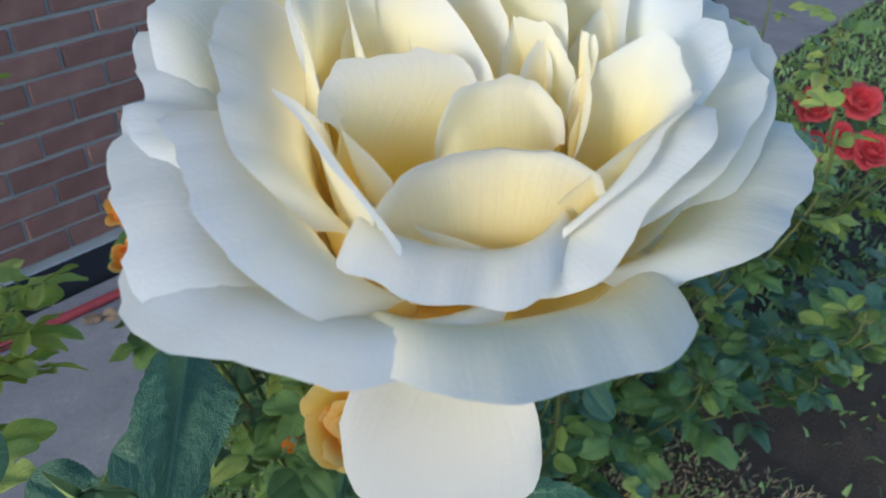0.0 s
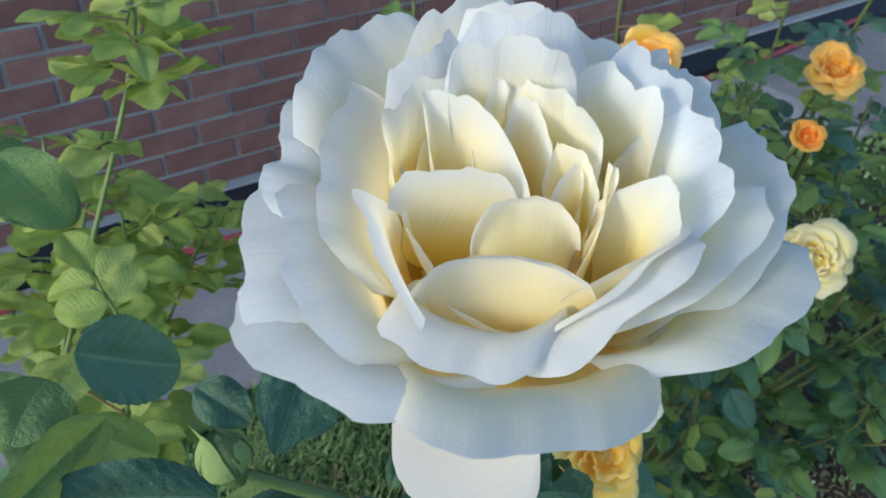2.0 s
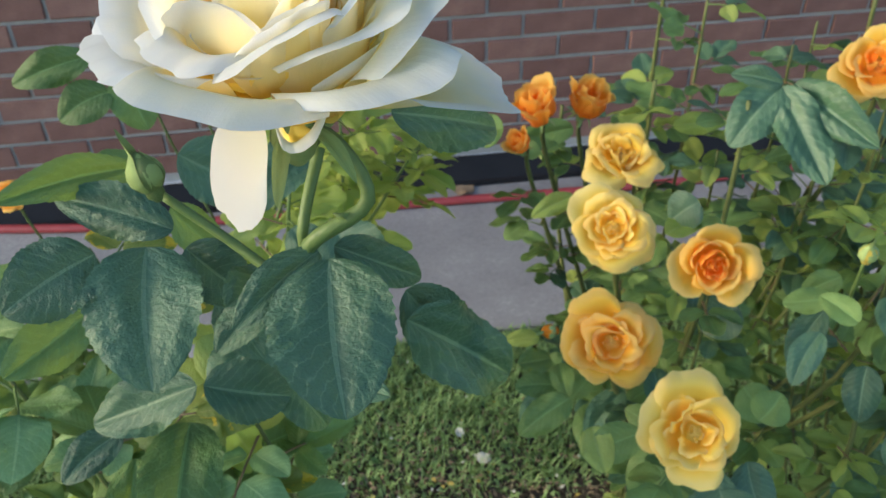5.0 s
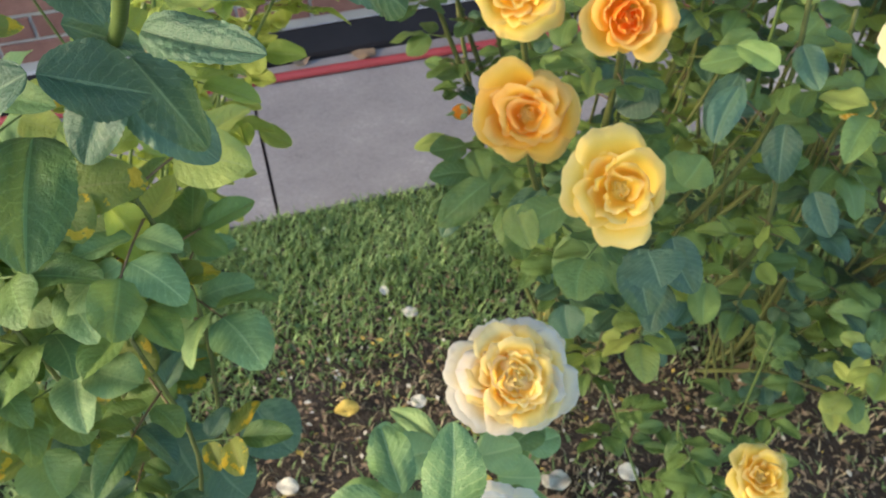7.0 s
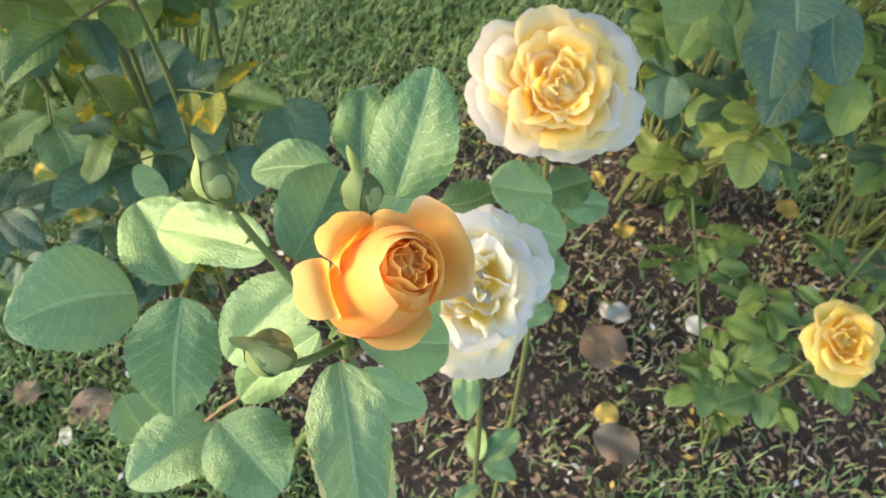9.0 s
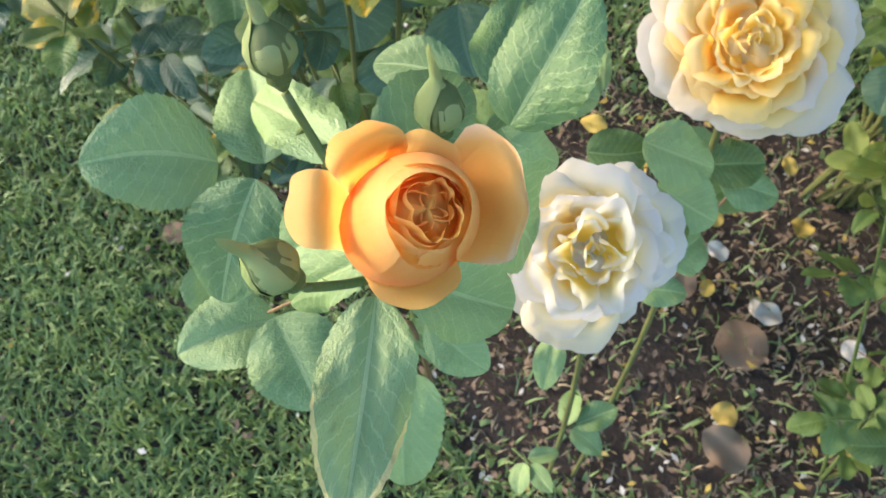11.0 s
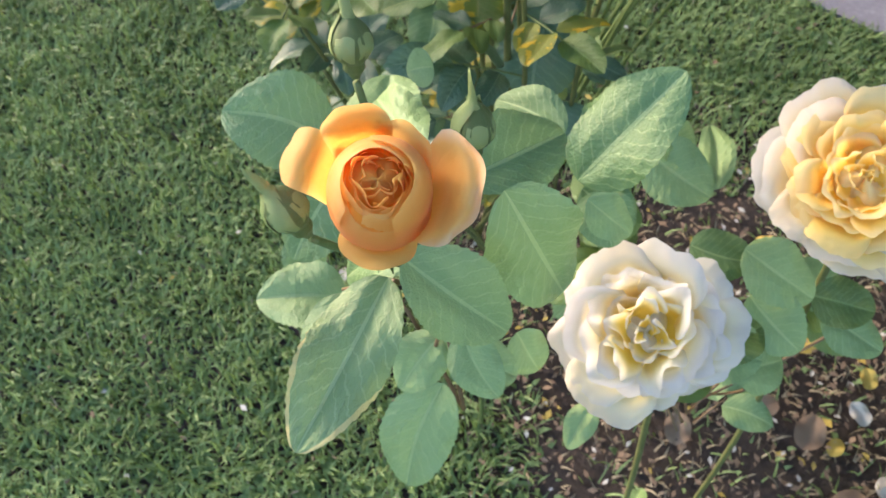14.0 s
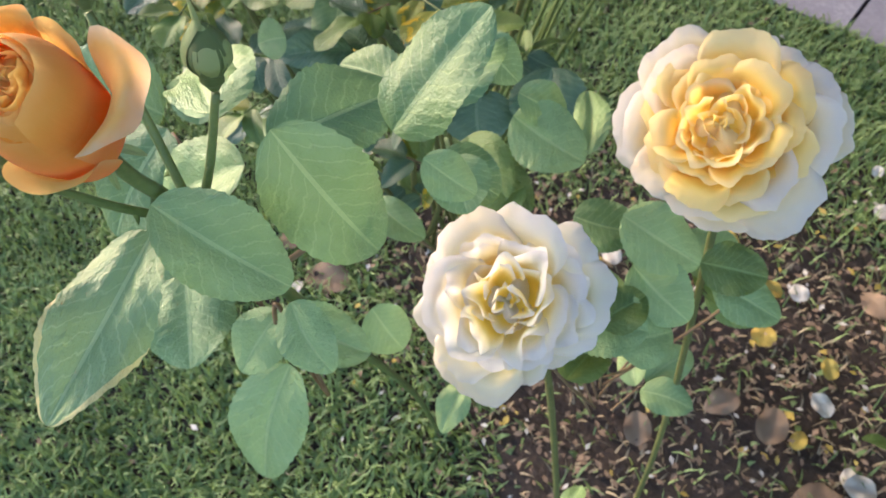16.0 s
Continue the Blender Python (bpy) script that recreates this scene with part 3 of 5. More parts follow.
def ground_mesh():
    """One sheet, fine near the beds and coarse to the horizon."""
    xs = np.unique(np.concatenate([np.linspace(-60, -2, 12), np.linspace(-2, 4, 120), np.linspace(4, 60, 12)]))
    ys = np.unique(np.concatenate([np.linspace(-60, -0.5, 12), np.linspace(-0.5, 2.02, 60), np.linspace(2.02, 60, 12)]))
    x, y = np.meshgrid(xs, ys)
    near = (np.abs(x - 1) < 3) & (y < 2.0) & (y > -0.5)
    z = np.where(near, 0.006 * np.sin(x * 13 + 2 * np.sin(y * 7)) * np.cos(y * 17) + 0.004 * np.sin(x * 41) * np.sin(y * 37), 0) - 0.006
    verts = np.stack([x, y, z], -1).reshape(-1, 3)
    nx = len(xs)
    a = (np.arange(len(ys) - 1)[:, None] * nx + np.arange(nx - 1)[None]).ravel()
    return mesh_of("ground", verts, np.stack([a, a + 1, a + nx + 1, a + nx], 1))


tagged(part("ground", ground_mesh(), SOIL, None), "dark garden soil with thin grass and leaf litter", "ground", kind="structure")
WALL_Y, WALK_Y = 2.70, 1.985

pavement = tagged(new("pavement"), "grey concrete path slabs along the brick wall", "path", kind="structure")
for n in range(-4, 8):
    x0 = 0.268 + n * 1.22
    me = box_mesh("slab", x0 + 0.004, x0 + 1.216, WALK_Y + 0.0, WALL_Y + 0.05, -0.06, 0.004)
    part("slab", me, CONCRETE, pavement)
part("joint_filler", box_mesh("joint_filler", -6, 11, WALK_Y + 0.003, WALL_Y, -0.06, -0.004), RUBBER, pavement)

wall = tagged(part("wall_north", box_mesh("wall_north", -7, 12, WALL_Y + 0.007, WALL_Y + 0.20, -0.1, 2.9), MORTAR, None), "red-brown brick house wall with grey mortar joints", "wall", kind="structure")
flashing = tagged(part("trim", box_mesh("trim", -7, 12, WALL_Y - 0.012, WALL_Y + 0.007, 0.0, 0.055), WHITE_METAL, None), "white painted flashing at the foot of the wall", "trim", kind="structure")
# ---- edging and hose ----
def strip_mesh():
    prof = [(2.60, 0.005), (2.60, 0.016), (2.612, 0.020), (2.676, 0.060), (2.684, 0.062), (2.686, 0.052), (2.62, 0.008)]
    xs = np.linspace(-3, 7, 60)
    verts = [(x, y + 0.006 * math.sin(x * 1.9), z + 0.002 * math.sin(x * 5)) for x in xs for y, z in prof]
    n = len(prof)
    faces = [(i * n + k, i * n + (k + 1) % n, (i + 1) * n + (k + 1) % n, (i + 1) * n + k) for i in range(len(xs) - 1) for k in range(n)]
    return mesh_of("edging_strip", verts, faces, smooth=False)


tagged(part("edging_strip", strip_mesh(), RUBBER, None), "long black rubber strip leaning on the wall foot", "edging")
hose = tagged(part("garden_hose", tube_mesh("garden_hose", [(x, 2.515 + 0.05 * (x - 0.6) ** 2 * (1 if x < 0.6 else 0.25) + 0.01 * math.sin(4 * x), 0.0172) for x in np.linspace(-1.2, 5.0, 26)], 0.0125, 0.0125, 12), HOSE_RED, None), "red rubber garden hose lying along the concrete path", "hose")

# ---- white rose bush ----
MIXED = [LEAF_GREEN, LEAF_GREEN, LEAF_BLUE]
# Darker leaf mix for low canes: the hollow's shade put into the leaf colours.
SHADE_TONED = [LEAF_GREEN] * 3 + [LEAF_BLUE] * 3 + [LEAF_SICK]
WORN = [LEAF_GREEN] * 4 + [LEAF_PALE] * 3 + [LEAF_LIME, LEAF_SICK]
white_bush = thing("rose_bush", "tall rose bush with one large white bloom and dark leaves", "rose bush", "rose bushes")
grand = flower(white_bush, (0.262, 0.785, 1.226), (-0.04, -0.10, 1.0), 0.0405, "large creamy white double bloom with a yellow heart")
heart(grand, 0.34, 0.72, PETAL_WARM, 0.40)
# broad petals that close the cup below
for n in range(7):
    az = 51 * n + 20
    back = 0.12 * math.cos(radians(az - 55))
    wrap_petal(grand, az, 36, [(0.12, 0.15), (0.36, 0.30), (0.56, 0.46 + back), (0.66, 0.62 + 2 * back)], PETAL_WHITE, ruffle=0.03, drop=0.25)
    wrap_petal(grand, az + 25, 38, [(0.12, 0.30), (0.28, 0.42), (0.38, 0.60 + back), (0.42, 0.76 + 2 * back)], PETAL_WARM, ruffle=0.03, drop=0.2)
# rims from the outside in
rim_petal(grand, (118, 1.10, 0.70), (146, 1.06, 0.62), (176, 1.00, 0.55), PETAL_WHITE, bulge=0.04, crest=0.10, ruffle=0.03)
rim_petal(grand, (-22, 1.06, 0.22), (10, 1.40, -0.16), (42, 1.16, 0.10), PETAL_WHITE, bulge=0.02, crest=0.05, ruffle=0.03)
rim_petal(grand, (149, 1.05, 0.58), (-177, 1.03, 0.52), (-143, 0.76, 0.62), PETAL_WHITE, bulge=0.02, crest=0.10, ruffle=0.03)
rim_petal(grand, (-156, 0.88, 0.56), (-123, 0.87, 0.56), (-74, 0.73, 0.45), PETAL_WHITE, bulge=0.02, crest=0.10, ruffle=0.035)
rim_petal(grand, (-77, 0.73, 0.5), (-45, 1.05, 0.55), (-26, 1.07, 0.65), PETAL_WHITE, bulge=0.04, crest=0.10, ruffle=0.03)
rim_petal(grand, (-44, 0.97, 0.7), (-20, 1.0, 0.9), (-6, 0.91, 0.95), PETAL_WHITE, bulge=0.06, crest=0.08, ruffle=0.03)
rim_petal(grand, (-18, 0.81, 1.0), (6, 0.85, 1.08), (26, 0.82, 1.1), PETAL_WHITE, bulge=0.08, crest=0.06, ruffle=0.03)
rim_petal(grand, (15, 0.74, 1.12), (51, 0.67, 1.25), (74, 0.86, 1.2), PETAL_WHITE, bulge=0.10, crest=0.05, ruffle=0.03)
rim_petal(grand, (55, 1.0, 1.1), (68, 1.09, 1.12), (93, 0.89, 1.05), PETAL_WHITE, bulge=0.08, crest=0.05, ruffle=0.03)
rim_petal(grand, (75, 1.24, 0.95), (93, 1.34, 0.9), (122, 1.08, 0.78), PETAL_WHITE, bulge=0.06, crest=0.08, ruffle=0.03)
rim_petal(grand, (98, 1.33, 0.8), (121, 1.1, 0.74), (143, 0.97, 0.66), PETAL_WHITE, bulge=0.06, crest=0.10, ruffle=0.03)
rim_petal(grand, (134, 0.93, 0.85), (166, 0.89, 0.78), (-169, 0.83, 0.7), PETAL_WHITE, bulge=0.06, crest=0.10, ruffle=0.03)
rim_petal(grand, (104, 0.86, 1.05), (136, 0.74, 0.98), (169, 0.72, 0.88), PETAL_WHITE, bulge=0.08, crest=0.08, ruffle=0.03)
rim_petal(grand, (-172, 0.68, 0.72), (-148, 0.69, 0.64), (-113, 0.56, 0.72), PETAL_WHITE, bulge=0.04, crest=0.10, ruffle=0.035, lift=0.3)
rim_petal(grand, (-121, 0.57, 0.66), (-93, 0.6, 0.72), (-54, 0.72, 0.98), PETAL_WHITE, bulge=0.05, crest=0.08, ruffle=0.03, lift=0.3)
rim_petal(grand, (-77, 0.63, 0.72), (-44, 0.81, 0.82), (-26, 0.88, 0.95), PETAL_WHITE, bulge=0.06, crest=0.07, ruffle=0.03, lift=0.2)
rim_petal(grand, (-49, 0.67, 0.98), (-24, 0.68, 1.08), (-6, 0.61, 1.1), PETAL_WHITE, bulge=0.10, crest=0.05, ruffle=0.03, lift=0.3)
rim_petal(grand, (-20, 0.64, 1.1), (7, 0.64, 1.2), (22, 0.45, 1.25), PETAL_WHITE, bulge=0.10, crest=0.05, ruffle=0.03, lift=0.3)
rim_petal(grand, (25, 0.47, 1.3), (64, 0.4, 1.38), (104, 0.43, 1.3), PETAL_WHITE, bulge=0.12, crest=0.04, ruffle=0.03, lift=0.3)
rim_petal(grand, (80, 0.58, 1.25), (102, 0.58, 1.2), (122, 0.61, 1.1), PETAL_WHITE, bulge=0.12, crest=0.04, ruffle=0.03, lift=0.3)
rim_petal(grand, (153, 0.6, 1.02), (179, 0.63, 0.92), (-159, 0.66, 0.78), PETAL_WHITE, bulge=0.10, crest=0.03, ruffle=0.02, lift=0.3)
rim_petal(grand, (-25, 0.5, 1.08), (8, 0.47, 1.2), (29, 0.35, 1.15), PETAL_WARM, bulge=0.14, ruffle=0.03, lift=0.4)
rim_petal(grand, (24, 0.33, 1.28), (72, 0.29, 1.34), (110, 0.37, 1.25), PETAL_WARM, bulge=0.12, ruffle=0.04, lift=0.4)
rim_petal(grand, (96, 0.42, 1.2), (120, 0.48, 1.14), (142, 0.55, 1.05), PETAL_WARM, bulge=0.12, ruffle=0.03, lift=0.4)
rim_petal(grand, (-168, 0.58, 0.78), (-140, 0.37, 0.86), (-92, 0.48, 0.82), PETAL_WARM, bulge=0.12, crest=0.06, ruffle=0.03, lift=0.4)
rim_petal(grand, (-98, 0.44, 0.84), (-57, 0.53, 1.0), (-47, 0.33, 1.02), PETAL_WARM, bulge=0.10, crest=0.02, ruffle=0.03, lift=0.4)
rim_petal(grand, (-111, 0.51, 0.76), (-74, 0.55, 0.88), (-52, 0.57, 0.98), PETAL_WARM, bulge=0.08, crest=0.03, ruffle=0.02, lift=0.35)
rim_petal(grand, (155, 0.49, 0.98), (154, 0.28, 1.0), (-159, 0.04, 0.98), PETAL_WARM, bulge=0.10, crest=0.03, ruffle=0.03, lift=0.5)
rim_petal(grand, (-167, 0.29, 0.86), (-128, 0.12, 0.95), (-67, 0.25, 0.84), PETAL_WARM, bulge=0.12, crest=0.04, ruffle=0.02, lift=0.5)
rim_petal(grand, (145, 0.34, 1.0), (107, 0.37, 1.15), (-156, 0.04, 1.0), PETAL_WARM, bulge=0.06, ruffle=0.03, lift=0.55)
rim_petal(grand, (-92, 0.33, 0.86), (-31, 0.31, 1.0), (-71, 0.28, 0.92), PETAL_WARM, bulge=0.05, ruffle=0.03, lift=0.5)
rim_petal(grand, (116, 0.22, 1.05), (72, 0.33, 1.15), (87, 0.13, 1.0), PETAL_WARM, bulge=0.05, ruffle=0.03, lift=0.55)
rim_petal(grand, (75, 0.24, 1.12), (46, 0.21, 1.1), (16, 0.15, 0.95), PETAL_WARM, bulge=0.06, ruffle=0.03, lift=0.55)
rim_petal(grand, (10, 0.1, 0.98), (-3, 0.22, 1.0), (-55, 0.24, 0.9), PETAL_WARM, bulge=0.06, ruffle=0.03, lift=0.55)
rim_petal(grand, (-45, 0.12, 0.9), (-7, 0.21, 0.96), (-38, 0.23, 0.88), PETAL_WARM, bulge=0.04, ruffle=0.02, lift=0.6)
rim_petal(grand, (75, 0.27, 1.15), (35, 0.26, 1.18), (-24, 0.27, 1.05), PETAL_WARM, bulge=0.10, ruffle=0.04, lift=0.5)
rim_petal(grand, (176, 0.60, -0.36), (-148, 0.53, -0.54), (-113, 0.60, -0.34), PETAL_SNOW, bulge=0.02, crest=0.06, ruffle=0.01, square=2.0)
rim_petal(grand, (-92, 0.55, 0.35), (-85, 0.74, 0.22), (-66, 0.66, 0.40), PETAL_WHITE, crest=0.05, square=1.6)
cane(white_bush, [(0.262, 0.785, 1.224), (0.272, 0.796, 1.212), (0.279, 0.7905, 1.196), (0.262, 0.790, 1.1836), (0.256, 0.80, 1.16), (0.235, 0.87, 1.08), (0.15, 1.06, 0.85), (0.08, 1.15, 0.4), (0.05, 1.17, -0.02)][::-1], 0.0036, 0.0017, STEM_GREEN, 5, 1)
cane(white_bush, [(0.262, 0.80, 1.165), (0.2598, 0.7955, 1.1832), (0.2669, 0.811, 1.2018)], 0.0016, 0.0018, STEM_GREEN, 0, 2, "flower_stem")
bud(white_bush, (0.2669, 0.8115, 1.209), (0.2, 0.3, 1), 0.013, seed=4)
cane(white_bush, [(0.256, 0.80, 1.158), (0.2376, 0.8125, 1.170), (0.2189, 0.8184, 1.186)], 0.0018, 0.0014, STEM_GREEN, 0, 3, "flower_stem")
bud(white_bush, (0.2172, 0.815, 1.193), (-0.25, 0.1, 1), 0.0138, seed=1, label="plump green bud")
for n, (x, y, top) in enumerate([(0.05, 1.02, 0.90), (0.13, 1.0, 0.8), (0.04, 1.15, 0.80), (-0.02, 0.98, 0.72), (-0.12, 1.0, 0.7), (0.10, 1.2, 0.75), (-0.1, 1.3, 0.7), (0.05, 1.08, 0.5), (-0.12, 1.05, 0.42)]):
    line = [(0.02 + 0.02 * n - 0.1, 1.17, -0.02), (x * 0.6, (y + 1.15) / 2, top * 0.4), (x, y, top * 0.75), (x * 1.1, y - 0.03, top)]
    cane(white_bush, line, seed=n)
    # low canes get the mix darkened in place of shade, tall ones the paler
    clothe(white_bush, line, 6, 0.046, WORN if top > 0.85 else SHADE_TONED, n)
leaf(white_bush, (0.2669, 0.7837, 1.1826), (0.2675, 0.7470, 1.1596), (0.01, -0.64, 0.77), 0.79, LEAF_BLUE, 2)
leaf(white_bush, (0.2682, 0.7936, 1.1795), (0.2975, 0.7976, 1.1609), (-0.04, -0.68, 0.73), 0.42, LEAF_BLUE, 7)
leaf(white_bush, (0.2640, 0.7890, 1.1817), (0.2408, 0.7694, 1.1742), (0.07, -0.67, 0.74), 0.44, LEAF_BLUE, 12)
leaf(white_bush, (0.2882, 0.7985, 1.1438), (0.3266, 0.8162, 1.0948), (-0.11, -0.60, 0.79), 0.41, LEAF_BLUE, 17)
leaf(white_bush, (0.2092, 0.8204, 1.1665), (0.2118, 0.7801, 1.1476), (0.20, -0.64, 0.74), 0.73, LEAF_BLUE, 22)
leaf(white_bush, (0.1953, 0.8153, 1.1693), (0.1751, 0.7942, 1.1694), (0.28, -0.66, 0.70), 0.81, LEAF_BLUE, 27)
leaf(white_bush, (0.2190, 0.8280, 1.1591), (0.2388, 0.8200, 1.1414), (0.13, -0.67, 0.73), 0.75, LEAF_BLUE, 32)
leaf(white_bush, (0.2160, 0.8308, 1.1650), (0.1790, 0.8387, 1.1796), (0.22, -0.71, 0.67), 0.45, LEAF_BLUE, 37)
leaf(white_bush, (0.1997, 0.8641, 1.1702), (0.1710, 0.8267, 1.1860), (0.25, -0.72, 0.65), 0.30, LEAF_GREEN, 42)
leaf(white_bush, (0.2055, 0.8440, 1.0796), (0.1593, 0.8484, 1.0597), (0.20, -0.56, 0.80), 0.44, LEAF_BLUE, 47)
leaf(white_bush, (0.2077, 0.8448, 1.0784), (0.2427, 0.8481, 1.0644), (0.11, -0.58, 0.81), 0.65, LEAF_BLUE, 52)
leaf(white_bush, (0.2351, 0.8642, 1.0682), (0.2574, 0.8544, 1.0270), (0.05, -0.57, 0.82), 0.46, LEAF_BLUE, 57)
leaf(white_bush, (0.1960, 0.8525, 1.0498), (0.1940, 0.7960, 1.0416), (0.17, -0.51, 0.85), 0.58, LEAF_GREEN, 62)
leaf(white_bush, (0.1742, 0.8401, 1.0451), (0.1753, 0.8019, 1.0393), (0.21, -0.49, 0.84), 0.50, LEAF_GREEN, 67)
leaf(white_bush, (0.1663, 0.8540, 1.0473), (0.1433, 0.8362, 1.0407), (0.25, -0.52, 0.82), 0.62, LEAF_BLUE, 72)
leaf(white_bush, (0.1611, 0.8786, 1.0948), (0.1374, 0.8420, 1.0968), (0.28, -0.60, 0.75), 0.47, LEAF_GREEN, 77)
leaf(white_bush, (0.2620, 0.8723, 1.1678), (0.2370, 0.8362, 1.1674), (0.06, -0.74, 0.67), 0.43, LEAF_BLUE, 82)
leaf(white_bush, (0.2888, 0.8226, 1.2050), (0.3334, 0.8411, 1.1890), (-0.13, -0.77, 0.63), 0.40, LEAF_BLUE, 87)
leaf(white_bush, (0.3579, 1.0086, 1.1010), (0.3513, 1.0013, 1.0839), (-0.15, -0.73, 0.66), 0.84, LEAF_GREEN, 92)
leaf(white_bush, (0.1377, 1.0550, 1.1334), (0.0973, 1.0396, 1.1292), (0.26, -0.77, 0.59), 0.49, LEAF_GREEN, 97)
leaf(white_bush, (0.1448, 1.0496, 1.1139), (0.1165, 1.0370, 1.1055), (0.24, -0.75, 0.62), 0.81, LEAF_GREEN, 102)
leaf(white_bush, (0.1506, 1.0541, 1.1214), (0.1615, 1.0440, 1.0911), (0.19, -0.76, 0.62), 0.72, LEAF_GREEN, 107)
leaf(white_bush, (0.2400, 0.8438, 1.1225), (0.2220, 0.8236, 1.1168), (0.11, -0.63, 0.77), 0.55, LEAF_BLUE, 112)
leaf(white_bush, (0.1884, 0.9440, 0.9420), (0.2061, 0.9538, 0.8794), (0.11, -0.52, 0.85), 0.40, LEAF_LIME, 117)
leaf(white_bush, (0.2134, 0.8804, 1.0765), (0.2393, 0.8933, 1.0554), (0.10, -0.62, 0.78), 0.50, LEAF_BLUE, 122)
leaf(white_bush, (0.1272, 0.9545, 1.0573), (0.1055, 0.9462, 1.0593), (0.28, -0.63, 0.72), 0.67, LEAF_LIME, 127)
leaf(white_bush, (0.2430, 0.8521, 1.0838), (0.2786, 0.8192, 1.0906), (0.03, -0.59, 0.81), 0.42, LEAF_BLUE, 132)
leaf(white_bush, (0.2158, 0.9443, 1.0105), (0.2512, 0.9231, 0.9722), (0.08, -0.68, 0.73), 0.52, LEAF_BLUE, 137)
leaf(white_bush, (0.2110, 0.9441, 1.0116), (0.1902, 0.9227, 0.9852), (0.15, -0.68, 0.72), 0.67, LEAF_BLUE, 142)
leaf(white_bush, (0.1440, 1.0224, 0.7865), (0.1949, 1.0064, 0.7593), (0.13, -0.53, 0.83), 0.82, LEAF_GREEN, 147)
leaf(white_bush, (0.1465, 1.0224, 0.7857), (0.1337, 0.9835, 0.7672), (0.17, -0.52, 0.83), 0.75, LEAF_GREEN, 152)
leaf(white_bush, (0.1008, 1.0185, 0.8129), (0.1130, 0.9905, 0.7805), (0.21, -0.53, 0.82), 0.68, LEAF_GREEN, 157)
leaf(white_bush, (0.1175, 0.9603, 0.7799), (0.1183, 0.9338, 0.7584), (0.20, -0.47, 0.86), 1.09, LEAF_GREEN, 162)
leaf(white_bush, (0.0856, 0.9400, 0.8030), (0.1080, 0.9286, 0.7844), (0.24, -0.47, 0.85), 1.22, LEAF_GREEN, 167)
leaf(white_bush, (0.1035, 0.9147, 0.7886), (0.1094, 0.8905, 0.7691), (0.23, -0.43, 0.87), 1.15, LEAF_GREEN, 172)
leaf(white_bush, (0.1750, 1.0102, 0.8699), (0.1972, 0.9970, 0.8343), (0.13, -0.59, 0.80), 0.76, LEAF_LIME, 177)
leaf(white_bush, (0.1611, 1.0113, 0.8755), (0.1419, 0.9943, 0.8467), (0.17, -0.59, 0.79), 0.81, LEAF_GREEN, 182)
leaf(white_bush, (0.2045, 1.1340, 0.7917), (0.2269, 1.1080, 0.7577), (0.07, -0.61, 0.79), 0.80, LEAF_LIME, 187)
leaf(white_bush, (0.2728, 1.3662, 0.6796), (0.3044, 1.3511, 0.6592), (-0.01, -0.66, 0.75), 0.65, LEAF_LIME, 192)
leaf(white_bush, (0.2620, 1.3709, 0.6865), (0.2331, 1.3606, 0.6732), (0.02, -0.67, 0.75), 0.79, LEAF_LIME, 197)
leaf(white_bush, (0.1652, 1.0426, 0.8017), (0.1386, 1.0260, 0.7918), (0.15, -0.56, 0.81), 0.93, LEAF_GREEN, 202)
leaf(white_bush, (0.1124, 1.0252, 0.8465), (0.1189, 1.0102, 0.8270), (0.21, -0.57, 0.79), 1.47, LEAF_GREEN, 207)
leaf(white_bush, (0.0924, 0.9854, 0.8128), (0.0820, 0.9661, 0.7994), (0.25, -0.51, 0.82), 1.29, LEAF_GREEN, 212)
leaf(white_bush, (0.1002, 1.2091, 0.7512), (0.0669, 1.1977, 0.7498), (0.19, -0.62, 0.76), 0.94, LEAF_SICK, 217)
leaf(white_bush, (0.1273, 1.2899, 0.6806), (0.1599, 1.2840, 0.6651), (0.12, -0.63, 0.77), 0.77, LEAF_SICK, 222)
leaf(white_bush, (0.1073, 0.9907, 0.6756), (0.1262, 0.9674, 0.6538), (0.17, -0.43, 0.88), 1.05, LEAF_SICK, 227)
leaf(white_bush, (0.1031, 0.9760, 0.7713), (0.1344, 0.9657, 0.7521), (0.20, -0.48, 0.85), 1.01, LEAF_GREEN, 232)
leaf(white_bush, (0.1442, 1.0267, 0.6290), (0.1621, 0.9848, 0.5965), (0.12, -0.43, 0.89), 1.11, LEAF_BLUE, 237)
leaf(white_bush, (0.2120, 1.0630, 0.5825), (0.2386, 1.0234, 0.5527), (0.05, -0.44, 0.90), 1.08, LEAF_BLUE, 242)
leaf(white_bush, (0.1677, 1.0266, 0.5625), (0.1910, 0.9968, 0.5403), (0.09, -0.41, 0.91), 1.39, LEAF_BLUE, 247)
leaf(white_bush, (0.1277, 1.0513, 0.6521), (0.1557, 1.0176, 0.6199), (0.14, -0.46, 0.88), 1.05, LEAF_BLUE, 252)
leaf(white_bush, (0.1872, 0.9829, 1.1911), (0.2152, 0.9711, 1.1614), (0.08, -0.74, 0.66), 0.59, LEAF_GREEN, 257)
leaf(white_bush, (0.1975, 0.9759, 1.1906), (0.2126, 0.9615, 1.1671), (-0.04, -0.72, 0.70), 0.73, LEAF_GREEN, 262)
leaf(white_bush, (0.1797, 0.9378, 1.1335), (0.1654, 0.9226, 1.1179), (0.04, -0.59, 0.81), 1.19, LEAF_GREEN, 267)
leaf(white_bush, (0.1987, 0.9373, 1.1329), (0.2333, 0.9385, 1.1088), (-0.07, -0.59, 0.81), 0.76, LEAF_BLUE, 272)
